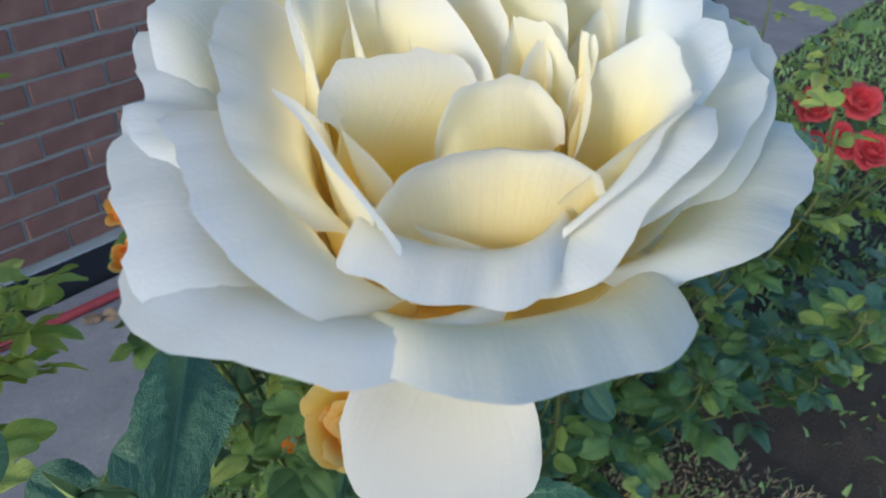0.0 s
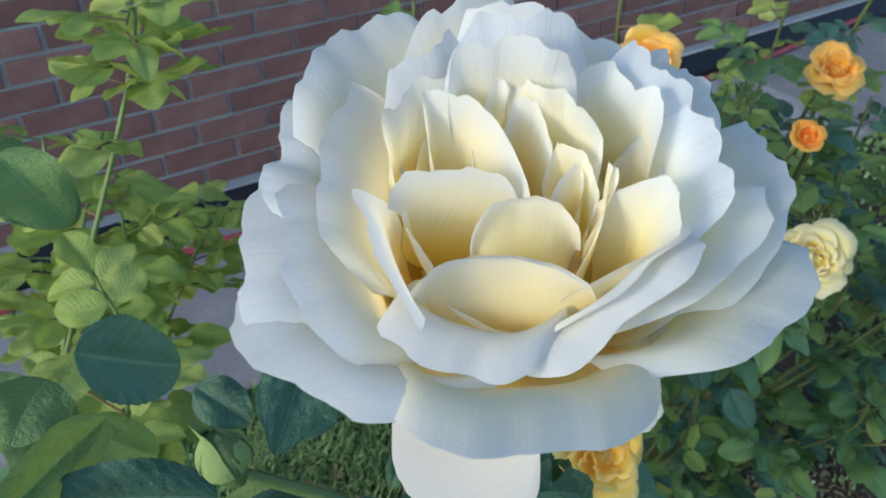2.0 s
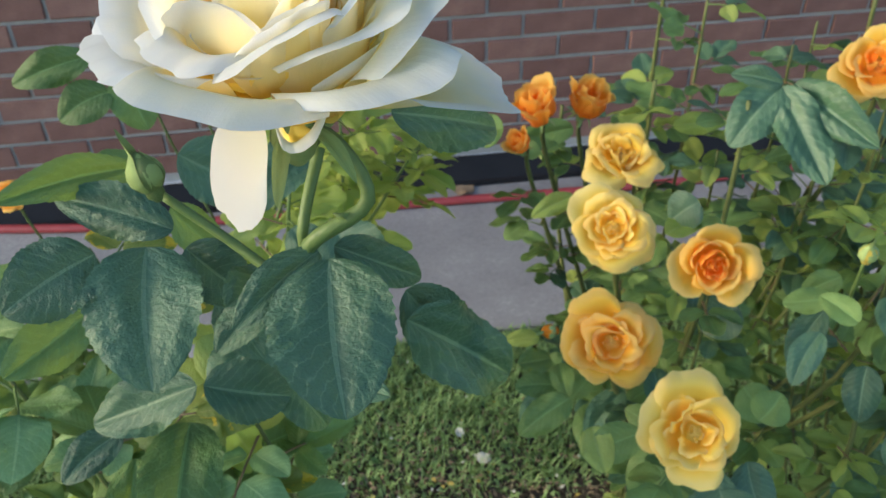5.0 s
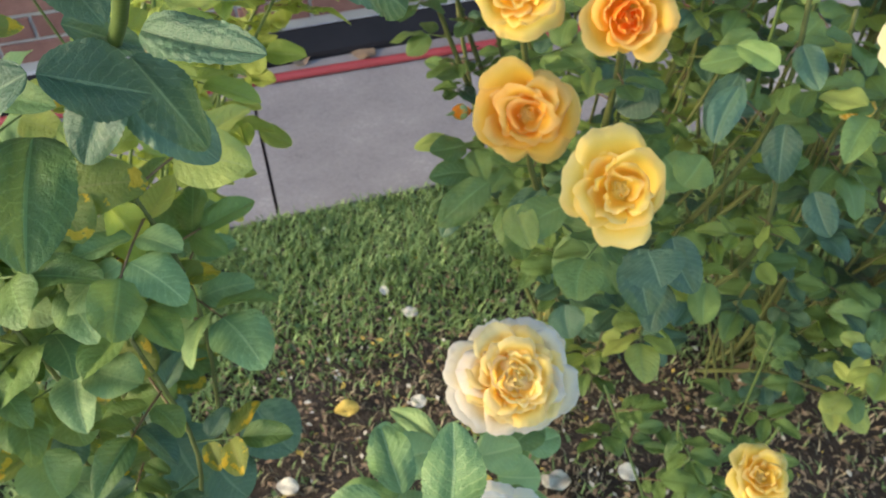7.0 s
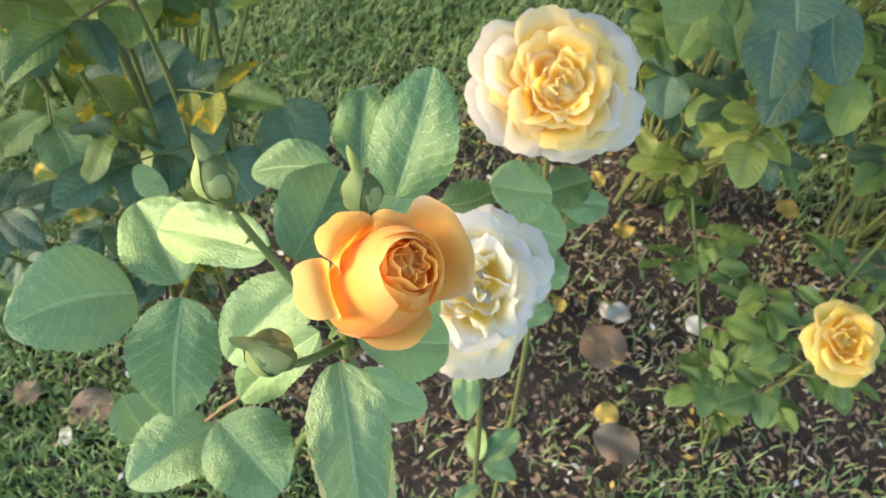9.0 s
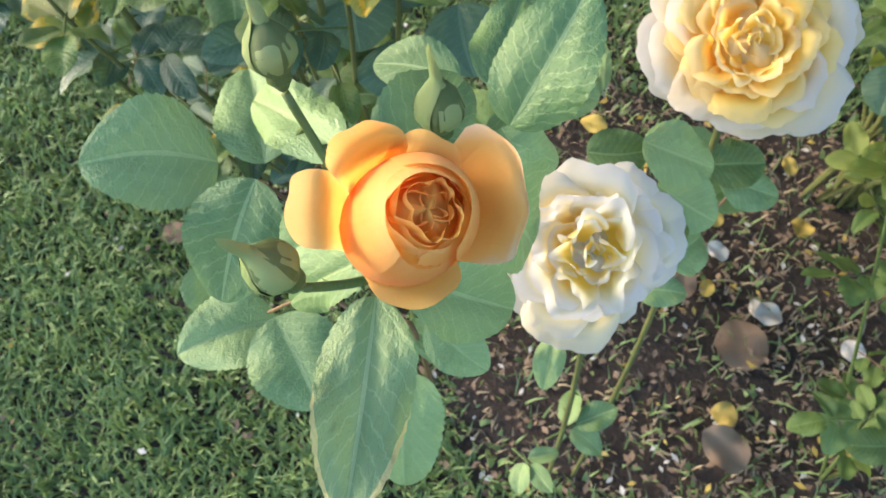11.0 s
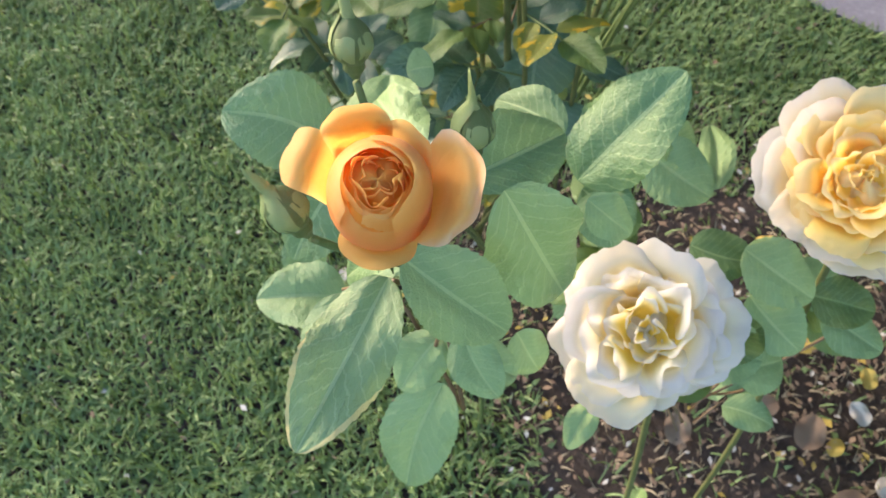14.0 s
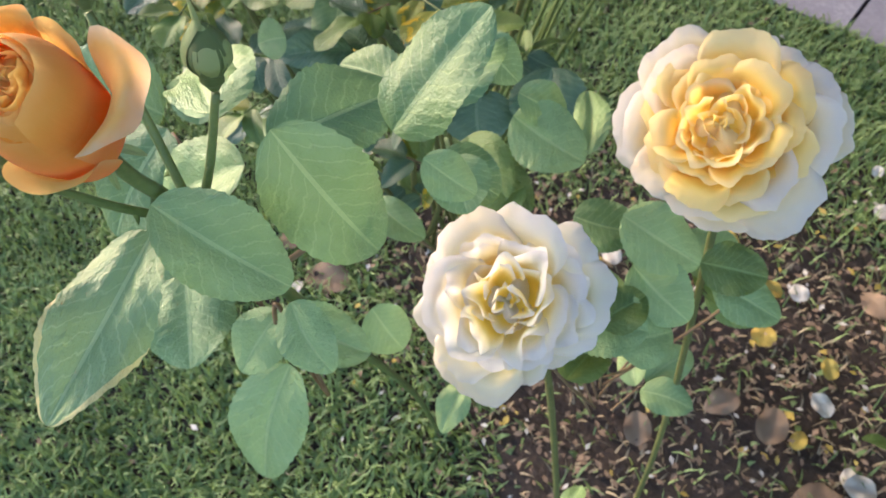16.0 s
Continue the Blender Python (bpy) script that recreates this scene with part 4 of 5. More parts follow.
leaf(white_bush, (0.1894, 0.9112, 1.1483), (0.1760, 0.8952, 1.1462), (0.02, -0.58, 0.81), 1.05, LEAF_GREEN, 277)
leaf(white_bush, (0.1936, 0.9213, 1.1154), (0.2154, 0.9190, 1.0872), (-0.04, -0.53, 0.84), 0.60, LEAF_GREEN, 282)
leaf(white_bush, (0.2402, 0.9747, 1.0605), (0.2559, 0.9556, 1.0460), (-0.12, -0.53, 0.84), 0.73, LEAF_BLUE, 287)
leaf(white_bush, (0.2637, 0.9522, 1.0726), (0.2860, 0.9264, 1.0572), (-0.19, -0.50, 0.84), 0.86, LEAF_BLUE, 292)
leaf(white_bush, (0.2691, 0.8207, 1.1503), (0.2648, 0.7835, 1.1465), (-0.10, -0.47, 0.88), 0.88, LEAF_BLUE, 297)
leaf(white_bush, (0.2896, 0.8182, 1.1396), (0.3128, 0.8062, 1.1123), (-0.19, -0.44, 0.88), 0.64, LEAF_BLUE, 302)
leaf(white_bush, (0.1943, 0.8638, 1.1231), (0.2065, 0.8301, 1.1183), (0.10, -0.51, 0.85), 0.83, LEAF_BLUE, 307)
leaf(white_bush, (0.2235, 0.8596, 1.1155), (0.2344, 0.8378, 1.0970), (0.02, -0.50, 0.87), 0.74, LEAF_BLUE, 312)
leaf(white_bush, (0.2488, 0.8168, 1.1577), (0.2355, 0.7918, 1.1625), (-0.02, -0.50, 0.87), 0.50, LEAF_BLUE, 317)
leaf(white_bush, (0.1899, 0.8974, 1.1301), (0.1745, 0.9030, 1.1411), (0.13, -0.61, 0.78), 1.35, LEAF_GREEN, 322)

for n in range(4):
    x, y, top = -0.03 + 0.23 * ((n * 0.618) % 1), 0.92 + 0.22 * ((n * 0.371) % 1), 0.74 + 0.20 * ((n * 0.53) % 1)
    line = [(0.02 + 0.01 * n, 1.17, -0.02), (x * 0.7, (y + 1.15) / 2, top * 0.45), (x + 0.01, y + 0.01, top * 0.8), (x + 0.01, y - 0.02, top)]
    cane(white_bush, line, 0.0026, 0.0013, CANE, 4, seed=20 + n)
    # these inner canes also carry their shade as darker leaf colours
    clothe(white_bush, line, 6, 0.046, SHADE_TONED, 300 + n, t0=0.5)

for n, (x, y, top) in enumerate([(0.06, 0.98, 0.97), (0.14, 0.95, 0.96), (0.20, 0.95, 0.95), (0.11, 0.93, 0.94), (0.05, 1.04, 0.98), (0.10, 1.06, 1.00)]):
    line = [(0.05 + 0.01 * n, 1.17, -0.02), (x * 0.8, (y + 1.15) / 2, top * 0.5), (x + 0.01, y + 0.02, top * 0.85), (x, y, top)]
    cane(white_bush, line, 0.0024, 0.0012, CANE, 4, seed=50 + n)
    clothe(white_bush, line, 8, 0.042, WORN, 340 + n, t0=0.68)

# ---- lime rose bush behind it ----
lime_bush = thing("rose_bush", "thin rose bush with sunlit lime leaves and orange blooms", "rose bush", "rose bushes")
for n, line in enumerate([
        [(-0.02, 1.25, -0.02), (0.05, 1.28, 0.35), (0.161, 1.326, 0.637), (0.219, 1.379, 0.702), (0.289, 1.475, 0.763)],
        [(-0.04, 1.22, -0.02), (0.08, 1.26, 0.45), (0.185, 1.282, 0.741), (0.212, 1.349, 0.853), (0.235, 1.37, 1.0)],
        [(-0.05, 1.24, -0.02), (0.10, 1.25, 0.6), (0.21, 1.30, 0.88), (0.281, 1.373, 0.99)],
        [(-0.03, 1.26, -0.02), (0.12, 1.28, 0.55), (0.308, 1.332, 0.839), (0.363, 1.36, 0.896)],
        [(-0.06, 1.22, -0.02), (0.12, 1.22, 0.7), (0.29, 1.264, 1.071), (0.303, 1.264, 1.131)],
        [(-0.03, 1.26, -0.02), (0.10, 1.32, 0.5), (0.28, 1.40, 0.78), (0.355, 1.437, 0.853)],
        [(-0.05, 1.25, -0.02), (0.10, 1.20, 0.5), (0.20, 1.12, 0.85), (0.23, 1.11, 1.00)],
        [(-0.05, 1.25, -0.02), (0.14, 1.28, 0.5), (0.25, 1.30, 0.80), (0.27, 1.31, 0.95)]]):
    cane(lime_bush, line, 0.0026, 0.0014, STEM_GREEN, 8, seed=n)
    clothe(lime_bush, line, 17, 0.038, [LEAF_LIME], 70 + n, t0=0.45)
for n, loc in enumerate([(0.0036, 1.70, 0.815), (0.0676, 1.70, 0.817), (0.1216, 1.71, 0.795), (-0.19, 1.62, 0.708)]):
    rose(lime_bush, loc, (-0.2, -0.6, 0.7), 0.024, [PETAL_ORANGE, PETAL_ORANGE], SMALL, 90 + n)
    cane(lime_bush, [(loc[0] + 0.03, loc[1] + 0.1, loc[2] - 0.3), (loc[0] + 0.01, loc[1] + 0.02, loc[2] - 0.1), loc], 0.0022, 0.0015, STEM_GREEN, 3, seed=n)

# ---- gold rose bush ----
gold_bush = thing("rose_bush", "rose bush with open yellow and amber blooms", "rose bush", "rose bushes")
for n, (loc, axis, r, mats, rec) in enumerate([
        ((0.469, 1.062, 0.858), (-0.25, -0.8, 0.5), 0.040, [PETAL_AMBER, PETAL_AMBER], OPEN), ((0.502, 0.968, 0.851), (-0.15, -0.75, 0.6), 0.039, [PETAL_YELLOW, PETAL_YELLOW], OPEN),
        ((0.5505, 1.0798, 0.9153), (-0.2, -0.85, 0.4), 0.0325, [PETAL_AMBER, PETAL_ORANGE], ROUND), ((0.486, 1.132, 0.918), (-0.35, -0.6, 0.6), 0.037, [PETAL_YELLOW, PETAL_YELLOW], OPEN),
        ((0.532, 1.25, 0.910), (-0.1, -0.3, 0.95), 0.040, [PETAL_YELLOW, PETAL_YELLOW], OPEN), ((0.482, 1.363, 0.902), (-0.3, -0.2, 0.95), 0.034, [PETAL_ORANGE, PETAL_ORANGE], CUP),
        ((0.53, 1.37, 0.898), (0.3, -0.2, 0.95), 0.034, [PETAL_ORANGE, PETAL_ORANGE], CUP), ((0.738, 1.205, 1.006), (-0.5, -0.4, 0.75), 0.038, [PETAL_AMBER, PETAL_ORANGE], SMALL),
        ((0.463, 1.355, 0.872), (-0.6, -0.3, 0.7), 0.020, [PETAL_ORANGE, PETAL_ORANGE], CUP)]):
    rose(gold_bush, loc, axis, r, mats, rec, 20 + n, wild=1.6)
    a = Vector(loc) - Vector(axis).normalized() * r * 0.3
    line = [a, a + Vector((0.02, 0.03, -0.08)), Vector((a.x * 0.5 + 0.36, a.y * 0.5 + 0.72, a.z * 0.55)), (0.68 + 0.015 * n, 1.42, -0.02)]
    line = line[::-1]
    cane(gold_bush, line, seed=n)
    clothe(gold_bush, line, 8, 0.039, MIXED, 30 + n, t1=0.72)
for n, (x, y, top) in enumerate([(0.62, 1.2, 1.0), (0.72, 1.1, 0.92), (0.60, 1.35, 0.95), (0.78, 1.3, 1.05), (0.55, 1.5, 0.85), (0.70, 1.05, 0.78), (0.66, 1.5, 1.0), (0.60, 1.05, 0.70), (0.82, 1.15, 0.85)]):
    line = [(0.64 + 0.02 * n, 1.42, -0.02), (0.66 * 0.5 + x * 0.5, (y + 1.42) / 2, top * 0.4), (x, y, top * 0.8), (x - 0.01, y - 0.02, top)]
    cane(gold_bush, line, seed=40 + n)
    clothe(gold_bush, line, 9, 0.039, MIXED + [LEAF_LIME] * 2, 140 + n)
for n in range(10):
    x, y, top = 0.60 + 0.24 * ((n * 0.618) % 1), 1.16 + 0.30 * ((n * 0.371) % 1), 0.84 + 0.20 * ((n * 0.447) % 1)
    line = [(0.64 + 0.02 * n, 1.42, -0.02), (0.33 + x * 0.5, (y + 1.42) / 2, top * 0.4), (x, y, top * 0.8), (x - 0.01, y - 0.02, top)]
    cane(gold_bush, line, 0.003, 0.0014, CANE, 4, seed=60 + n)
    clothe(gold_bush, line, 9, 0.036, [LEAF_GREEN, LEAF_GREEN, LEAF_BLUE, LEAF_LIME, LEAF_LIME], 160 + n, t0=0.55)
bud(gold_bush, (0.426, 1.083, 0.856), (-0.8, -0.3, 0.3), 0.016, PETAL_ORANGE, 7, "slim orange bud")
bud(gold_bush, (0.644, 1.03, 0.946), (-0.2, -0.2, 1), 0.018, PETAL_LEMON, 8)
cane(gold_bush, [(0.60, 1.15, 0.80), (0.50, 1.10, 0.84), (0.43, 1.084, 0.855)], 0.002, 0.0014, STEM_GREEN, 0, 4, "flower_stem")
cane(gold_bush, [(0.70, 1.10, 0.80), (0.66, 1.05, 0.90), (0.644, 1.031, 0.938)], 0.002, 0.0014, STEM_GREEN, 0, 5, "flower_stem")
leaf(gold_bush, (0.6409, 1.1863, 1.0076), (0.5917, 1.1607, 0.9762), (-0.40, -0.65, 0.64), 0.68, LEAF_BLUE, 1)
leaf(gold_bush, (0.6409, 1.1873, 1.0096), (0.6017, 1.2013, 1.0168), (-0.40, -0.68, 0.62), 0.49, LEAF_BLUE, 6)
leaf(gold_bush, (0.6390, 1.1873, 1.0073), (0.6521, 1.1091, 0.9572), (-0.43, -0.62, 0.65), 0.38, LEAF_BLUE, 11)
leaf(gold_bush, (0.6534, 1.1909, 1.0070), (0.6821, 1.1102, 0.9959), (-0.45, -0.63, 0.63), 0.36, LEAF_BLUE, 16)
leaf(gold_bush, (0.6169, 1.3294, 0.8962), (0.6677, 1.3109, 0.9103), (-0.35, -0.67, 0.66), 0.42, LEAF_LIME, 21)
leaf(gold_bush, (0.5453, 1.4460, 0.8368), (0.4750, 1.4382, 0.8291), (-0.20, -0.71, 0.68), 0.48, LEAF_GREEN, 26)
leaf(gold_bush, (0.4670, 1.1827, 0.9197), (0.4284, 1.1676, 0.9164), (-0.20, -0.66, 0.72), 0.47, LEAF_LIME, 31)
leaf(gold_bush, (0.4325, 1.0705, 0.8029), (0.3944, 1.0650, 0.8148), (-0.16, -0.53, 0.83), 0.65, LEAF_GREEN, 36)
leaf(gold_bush, (0.4288, 1.0884, 0.8193), (0.3968, 1.0777, 0.8280), (-0.16, -0.55, 0.82), 0.58, LEAF_GREEN, 41)
leaf(gold_bush, (0.4350, 1.0834, 0.8164), (0.4338, 1.0522, 0.8144), (-0.19, -0.53, 0.83), 0.61, LEAF_GREEN, 46)
leaf(gold_bush, (0.4354, 1.0484, 0.8114), (0.3899, 1.0319, 0.7974), (-0.16, -0.51, 0.85), 0.56, LEAF_GREEN, 51)
leaf(gold_bush, (0.4441, 1.0151, 0.8126), (0.4460, 0.9811, 0.7991), (-0.21, -0.47, 0.86), 0.74, LEAF_LIME, 56)
leaf(gold_bush, (0.4800, 1.0011, 0.8150), (0.4340, 0.9944, 0.8054), (-0.22, -0.47, 0.85), 0.67, LEAF_GREEN, 61)
leaf(gold_bush, (0.4842, 0.9661, 0.7898), (0.4648, 0.9360, 0.7869), (-0.24, -0.42, 0.88), 1.12, LEAF_GREEN, 66)
leaf(gold_bush, (0.5255, 0.9521, 0.7991), (0.5267, 0.9282, 0.7837), (-0.30, -0.40, 0.87), 1.45, LEAF_BLUE, 71)
leaf(gold_bush, (0.5861, 1.0122, 0.7965), (0.6049, 1.0212, 0.8166), (-0.36, -0.46, 0.82), 1.03, LEAF_GREEN, 76)
leaf(gold_bush, (0.5773, 1.1671, 0.9112), (0.5521, 1.1676, 0.8932), (-0.32, -0.62, 0.72), 1.17, LEAF_BLUE, 81)
leaf(gold_bush, (0.6194, 1.1333, 0.8113), (0.5855, 1.1333, 0.7887), (-0.33, -0.53, 0.78), 1.22, LEAF_BLUE, 86)
leaf(gold_bush, (0.5878, 1.0481, 0.7991), (0.6026, 1.0203, 0.7848), (-0.35, -0.46, 0.82), 1.04, LEAF_GREEN, 91)
leaf(gold_bush, (0.6375, 1.0415, 0.8606), (0.6042, 1.0122, 0.8384), (-0.39, -0.48, 0.78), 0.54, LEAF_BLUE, 96)
leaf(gold_bush, (0.6635, 1.0735, 0.8662), (0.6298, 1.0881, 0.8531), (-0.41, -0.52, 0.75), 0.53, LEAF_GREEN, 101)
leaf(gold_bush, (0.6513, 1.0222, 0.8867), (0.6312, 1.0484, 0.8963), (-0.43, -0.50, 0.75), 0.63, LEAF_GREEN, 106)
leaf(gold_bush, (0.5272, 1.0487, 0.7310), (0.5009, 1.0140, 0.6885), (-0.26, -0.49, 0.83), 0.74, LEAF_GREEN, 111)
leaf(gold_bush, (0.5329, 1.0351, 0.7214), (0.5394, 1.0014, 0.6963), (-0.29, -0.47, 0.83), 0.82, LEAF_GREEN, 116)
leaf(gold_bush, (0.5629, 1.0211, 0.7255), (0.5580, 0.9769, 0.6873), (-0.31, -0.45, 0.84), 0.76, LEAF_BLUE, 121)
leaf(gold_bush, (0.5985, 1.0270, 0.7231), (0.6040, 0.9849, 0.6922), (-0.35, -0.45, 0.82), 0.78, LEAF_BLUE, 126)
leaf(gold_bush, (0.5897, 1.0158, 0.6796), (0.5699, 0.9877, 0.6478), (-0.31, -0.43, 0.85), 0.67, LEAF_BLUE, 131)
leaf(gold_bush, (0.6326, 1.0091, 0.6725), (0.6212, 0.9831, 0.6464), (-0.35, -0.41, 0.84), 0.70, LEAF_GREEN, 136)
leaf(gold_bush, (0.4847, 1.1317, 0.7052), (0.4886, 1.0910, 0.6668), (-0.21, -0.53, 0.82), 0.67, LEAF_GREEN, 141)
leaf(gold_bush, (0.5178, 1.1305, 0.7187), (0.4755, 1.1041, 0.6885), (-0.23, -0.54, 0.81), 0.55, LEAF_BLUE, 146)
leaf(gold_bush, (0.4494, 1.1632, 0.6957), (0.4202, 1.1446, 0.6676), (-0.16, -0.56, 0.81), 0.56, LEAF_BLUE, 151)
leaf(gold_bush, (0.4451, 1.1840, 0.7505), (0.4088, 1.1826, 0.7535), (-0.16, -0.62, 0.77), 0.52, LEAF_LIME, 156)
leaf(gold_bush, (0.4523, 1.1716, 0.7377), (0.4605, 1.1619, 0.7293), (-0.19, -0.60, 0.78), 1.25, LEAF_GREEN, 161)
leaf(gold_bush, (0.5197, 1.0597, 0.6252), (0.5168, 1.0341, 0.6046), (-0.24, -0.45, 0.86), 1.01, LEAF_BLUE, 166)
leaf(gold_bush, (0.6973, 1.0471, 0.8074), (0.6809, 1.0149, 0.7756), (-0.45, -0.48, 0.75), 0.64, LEAF_BLUE, 171)
leaf(gold_bush, (0.7230, 1.0169, 0.7504), (0.7260, 0.9841, 0.7251), (-0.46, -0.43, 0.78), 0.71, LEAF_BLUE, 176)
leaf(gold_bush, (0.6876, 1.1007, 0.8646), (0.6546, 1.1008, 0.8495), (-0.44, -0.57, 0.69), 0.71, LEAF_GREEN, 181)
leaf(gold_bush, (0.6734, 1.0906, 0.8354), (0.6404, 1.0673, 0.7945), (-0.42, -0.54, 0.73), 0.54, LEAF_BLUE, 186)
leaf(gold_bush, (0.6972, 1.0565, 0.8770), (0.6915, 1.0177, 0.8608), (-0.49, -0.52, 0.70), 0.52, LEAF_BLUE, 191)

# ---- amber rose bush further along ----
amber_bush = thing("rose_bush", "wide rose bush with pale yellow and amber blooms", "rose bush", "rose bushes")
for n, (loc, axis, r, mats) in enumerate([((0.775, 1.01, 0.892), (-0.5, -0.5, 0.7), 0.036, [PETAL_LEMON, PETAL_LEMON]), ((1.046, 1.20, 0.930), (-0.4, -0.4, 0.8), 0.036, [PETAL_AMBER, PETAL_AMBER]),
        ((0.903, 1.125, 0.921), (-0.4, -0.6, 0.7), 0.018, [PETAL_ORANGE, PETAL_ORANGE]), ((1.15, 1.23, 1.01), (-0.3, -0.3, 0.9), 0.02, [PETAL_ORANGE, PETAL_ORANGE]),
        ((0.80, 1.08, 0.78), (-0.4, -0.6, 0.7), 0.016, [PETAL_AMBER, PETAL_AMBER])]):
    rose(amber_bush, loc, axis, r, mats, SMALL if r < 0.03 else OPEN, 100 + n)
    a = Vector(loc)
    line = [(1.02 + 0.03 * n, 1.35, -0.02), (a.x * 0.5 + 0.5, a.y * 0.5 + 0.66, a.z * 0.5), a + Vector((0.02, 0.04, -0.1)), a]
    cane(amber_bush, line, 0.0035, 0.0018, seed=n)
    clothe(amber_bush, line, 8, 0.044, MIXED, 200 + n, t1=0.8)
for n in range(16):
    x, y, top = 0.85 + 0.55 * ((n * 0.618) % 1), 0.98 + 0.55 * ((n * 0.371) % 1), 0.55 + 0.4 * ((n * 0.247) % 1)
    line = [(0.95 + 0.02 * n, 1.35, -0.02), (x * 0.5 + 0.5, (y + 1.35) / 2, top * 0.4), (x, y, top * 0.8), (x - 0.01, y - 0.02, top)]
    cane(amber_bush, line, seed=60 + n)
    clothe(amber_bush, line, 10, 0.040, MIXED + [LEAF_LIME] * 2, 240 + n)

for n in range(34):
    low = n % 2 or n > 21
    x, y, top = (1.0 + 1.1 * ((n * 0.618) % 1), 0.88 + 0.4 * ((n * 0.371) % 1), 0.30 + 0.2 * ((n * 0.247) % 1)) if low else (0.82 + 0.42 * ((n * 0.618) % 1), 1.12 + 0.36 * ((n * 0.371) % 1), 0.74 + 0.22 * ((n * 0.447) % 1))
    line = [(x * 0.6 + 0.45, 1.3, -0.02), (x * 0.85 + 0.15, (y + 1.3) / 2, top * 0.4), (x, y, top * 0.8), (x - 0.01, y - 0.02, top)]
    cane(amber_bush, line, 0.003, 0.0014, CANE, 3, seed=90 + n)
    clothe(amber_bush, line, 8, 0.05 if low else 0.042, [LEAF_GREEN, LEAF_BLUE] if low else MIXED + [LEAF_LIME], 400 + n, t0=0.3 if low else 0.45)

# ---- red rose bush at the end of the bed ----
red_bush = thing("rose_bush", "rose bush with red blooms and yellow-green leaves", "rose bush", "rose bushes")
for n in range(16):
    x, y, top = 1.5 + 0.9 * ((n * 0.618) % 1), 0.95 + 0.6 * ((n * 0.371) % 1), 0.45 + 0.35 * ((n * 0.247) % 1)
    line = [(1.8 + 0.02 * n, 1.3, -0.02), (x * 0.5 + 0.9, (y + 1.3) / 2, top * 0.4), (x, y, top * 0.8), (x - 0.01, y - 0.02, top)]
    cane(red_bush, line, seed=80 + n)
    clothe(red_bush, line, 9, 0.055, [LEAF_LIME, LEAF_LIME, LEAF_GREEN], 280 + n)
for n, loc in enumerate([(1.892, 1.22, 0.609), (1.888, 1.144, 0.551), (1.86, 1.212, 0.532), (1.90, 1.09, 0.546), (1.95, 1.15, 0.62), (1.458, 1.211, 0.686)]):
    rose(red_bush, loc, (-0.5, -0.4, 0.8), 0.045 if n < 5 else 0.022, [PETAL_RED, PETAL_RED], SMALL, 120 + n)
    cane(red_bush, [(loc[0] + 0.05, loc[1] + 0.05, loc[2] - 0.35), (loc[0] + 0.02, loc[1] + 0.02, loc[2] - 0.12), loc], 0.003, 0.0018, seed=n)

# ---- pale rose bush ----
pale_bush = thing("rose_bush", "low rose bush with cream blooms, an apricot bud and pale leaves", "rose bush", "rose bushes")
apricot = flower(pale_bush, (0.3170, 0.6969, 0.8926), (0.36, -0.30, 0.88), 0.02, "half-open apricot bloom with a coral heart")
heart(apricot, 0.42, 2.29, PETAL_CORAL, 1.92)
# reflexed outer petals
wrap_petal(apricot, -165, 32, [(0.14, 0.05), (0.40, 0.40), (0.54, 1.00), (0.64, 1.52), (0.84, 1.74), (1.08, 1.58)], PETAL_APRICOT, ruffle=0.03, drop=0.62)
wrap_petal(apricot, 148, 34, [(0.14, 0.05), (0.40, 0.45), (0.52, 1.20), (0.60, 1.78), (0.76, 1.92), (0.90, 1.70)], PETAL_APRICOT, ruffle=0.03, drop=0.42)
wrap_petal(apricot, 32, 48, [(0.14, 0.05), (0.46, 0.50), (0.60, 1.20), (0.72, 1.74), (0.90, 1.96), (1.02, 1.74)], PETAL_BLUSH, ruffle=0.06, drop=0.34, skew=0.05)
wrap_petal(apricot, -56, 60, [(0.14, 0.0), (0.40, 0.20), (0.52, 0.60), (0.60, 1.05), (0.76, 1.30)], PETAL_APRICOT, ruffle=0.02, drop=0.55)
wrap_petal(apricot, 98, 40, [(0.14, 0.05), (0.42, 0.40), (0.54, 1.05), (0.60, 1.70), (0.68, 1.92)], PETAL_APRICOT, ruffle=0.02, drop=0.40)
# the cup, outside first
for az, half, high, r, skew in ((-70, 92, 2.08, 0.54, 0.06), (52, 86, 2.36, 0.52, 0.0), (176, 84, 2.30, 0.52, 0.0), (-120, 78, 2.14, 0.49, -0.05), (4, 80, 2.26, 0.48, 0.0), (120, 76, 2.38, 0.46, 0.0)):
    wrap_petal(apricot, az, half, [(0.12, 0.05), (r * 0.80, 0.40), (r + 0.02, 1.05), (r, high - 0.50), (r - 0.09, high - 0.18), (r - 0.19, high)], PETAL_APRICOT, ruffle=0.012, drop=0.14, skew=skew)
for n, (az, half, r, high) in enumerate([(-150, 70, 0.36, 2.28), (-30, 68, 0.35, 2.24), (90, 72, 0.35, 2.34), (-90, 62, 0.30, 2.26), (30, 64, 0.29, 2.28), (150, 62, 0.29, 2.32)]):
    wrap_petal(apricot, az, half, [(0.20, 0.9), (r + 0.03, 1.5), (r + 0.04, 1.9), (r - 0.05, high)], PETAL_CORAL if n > 2 else PETAL_APRICOT, ruffle=0.03, drop=0.10)
for n in range(11):
    r = 0.25 - 0.019 * n
    wrap_petal(apricot, n * 137.5, 64, [(max(r - 0.06, 0.02), 1.8), (r + 0.02, 2.05), (r, 2.38 - 0.008 * n)], PETAL_CORAL, ruffle=0.05, drop=0.12)
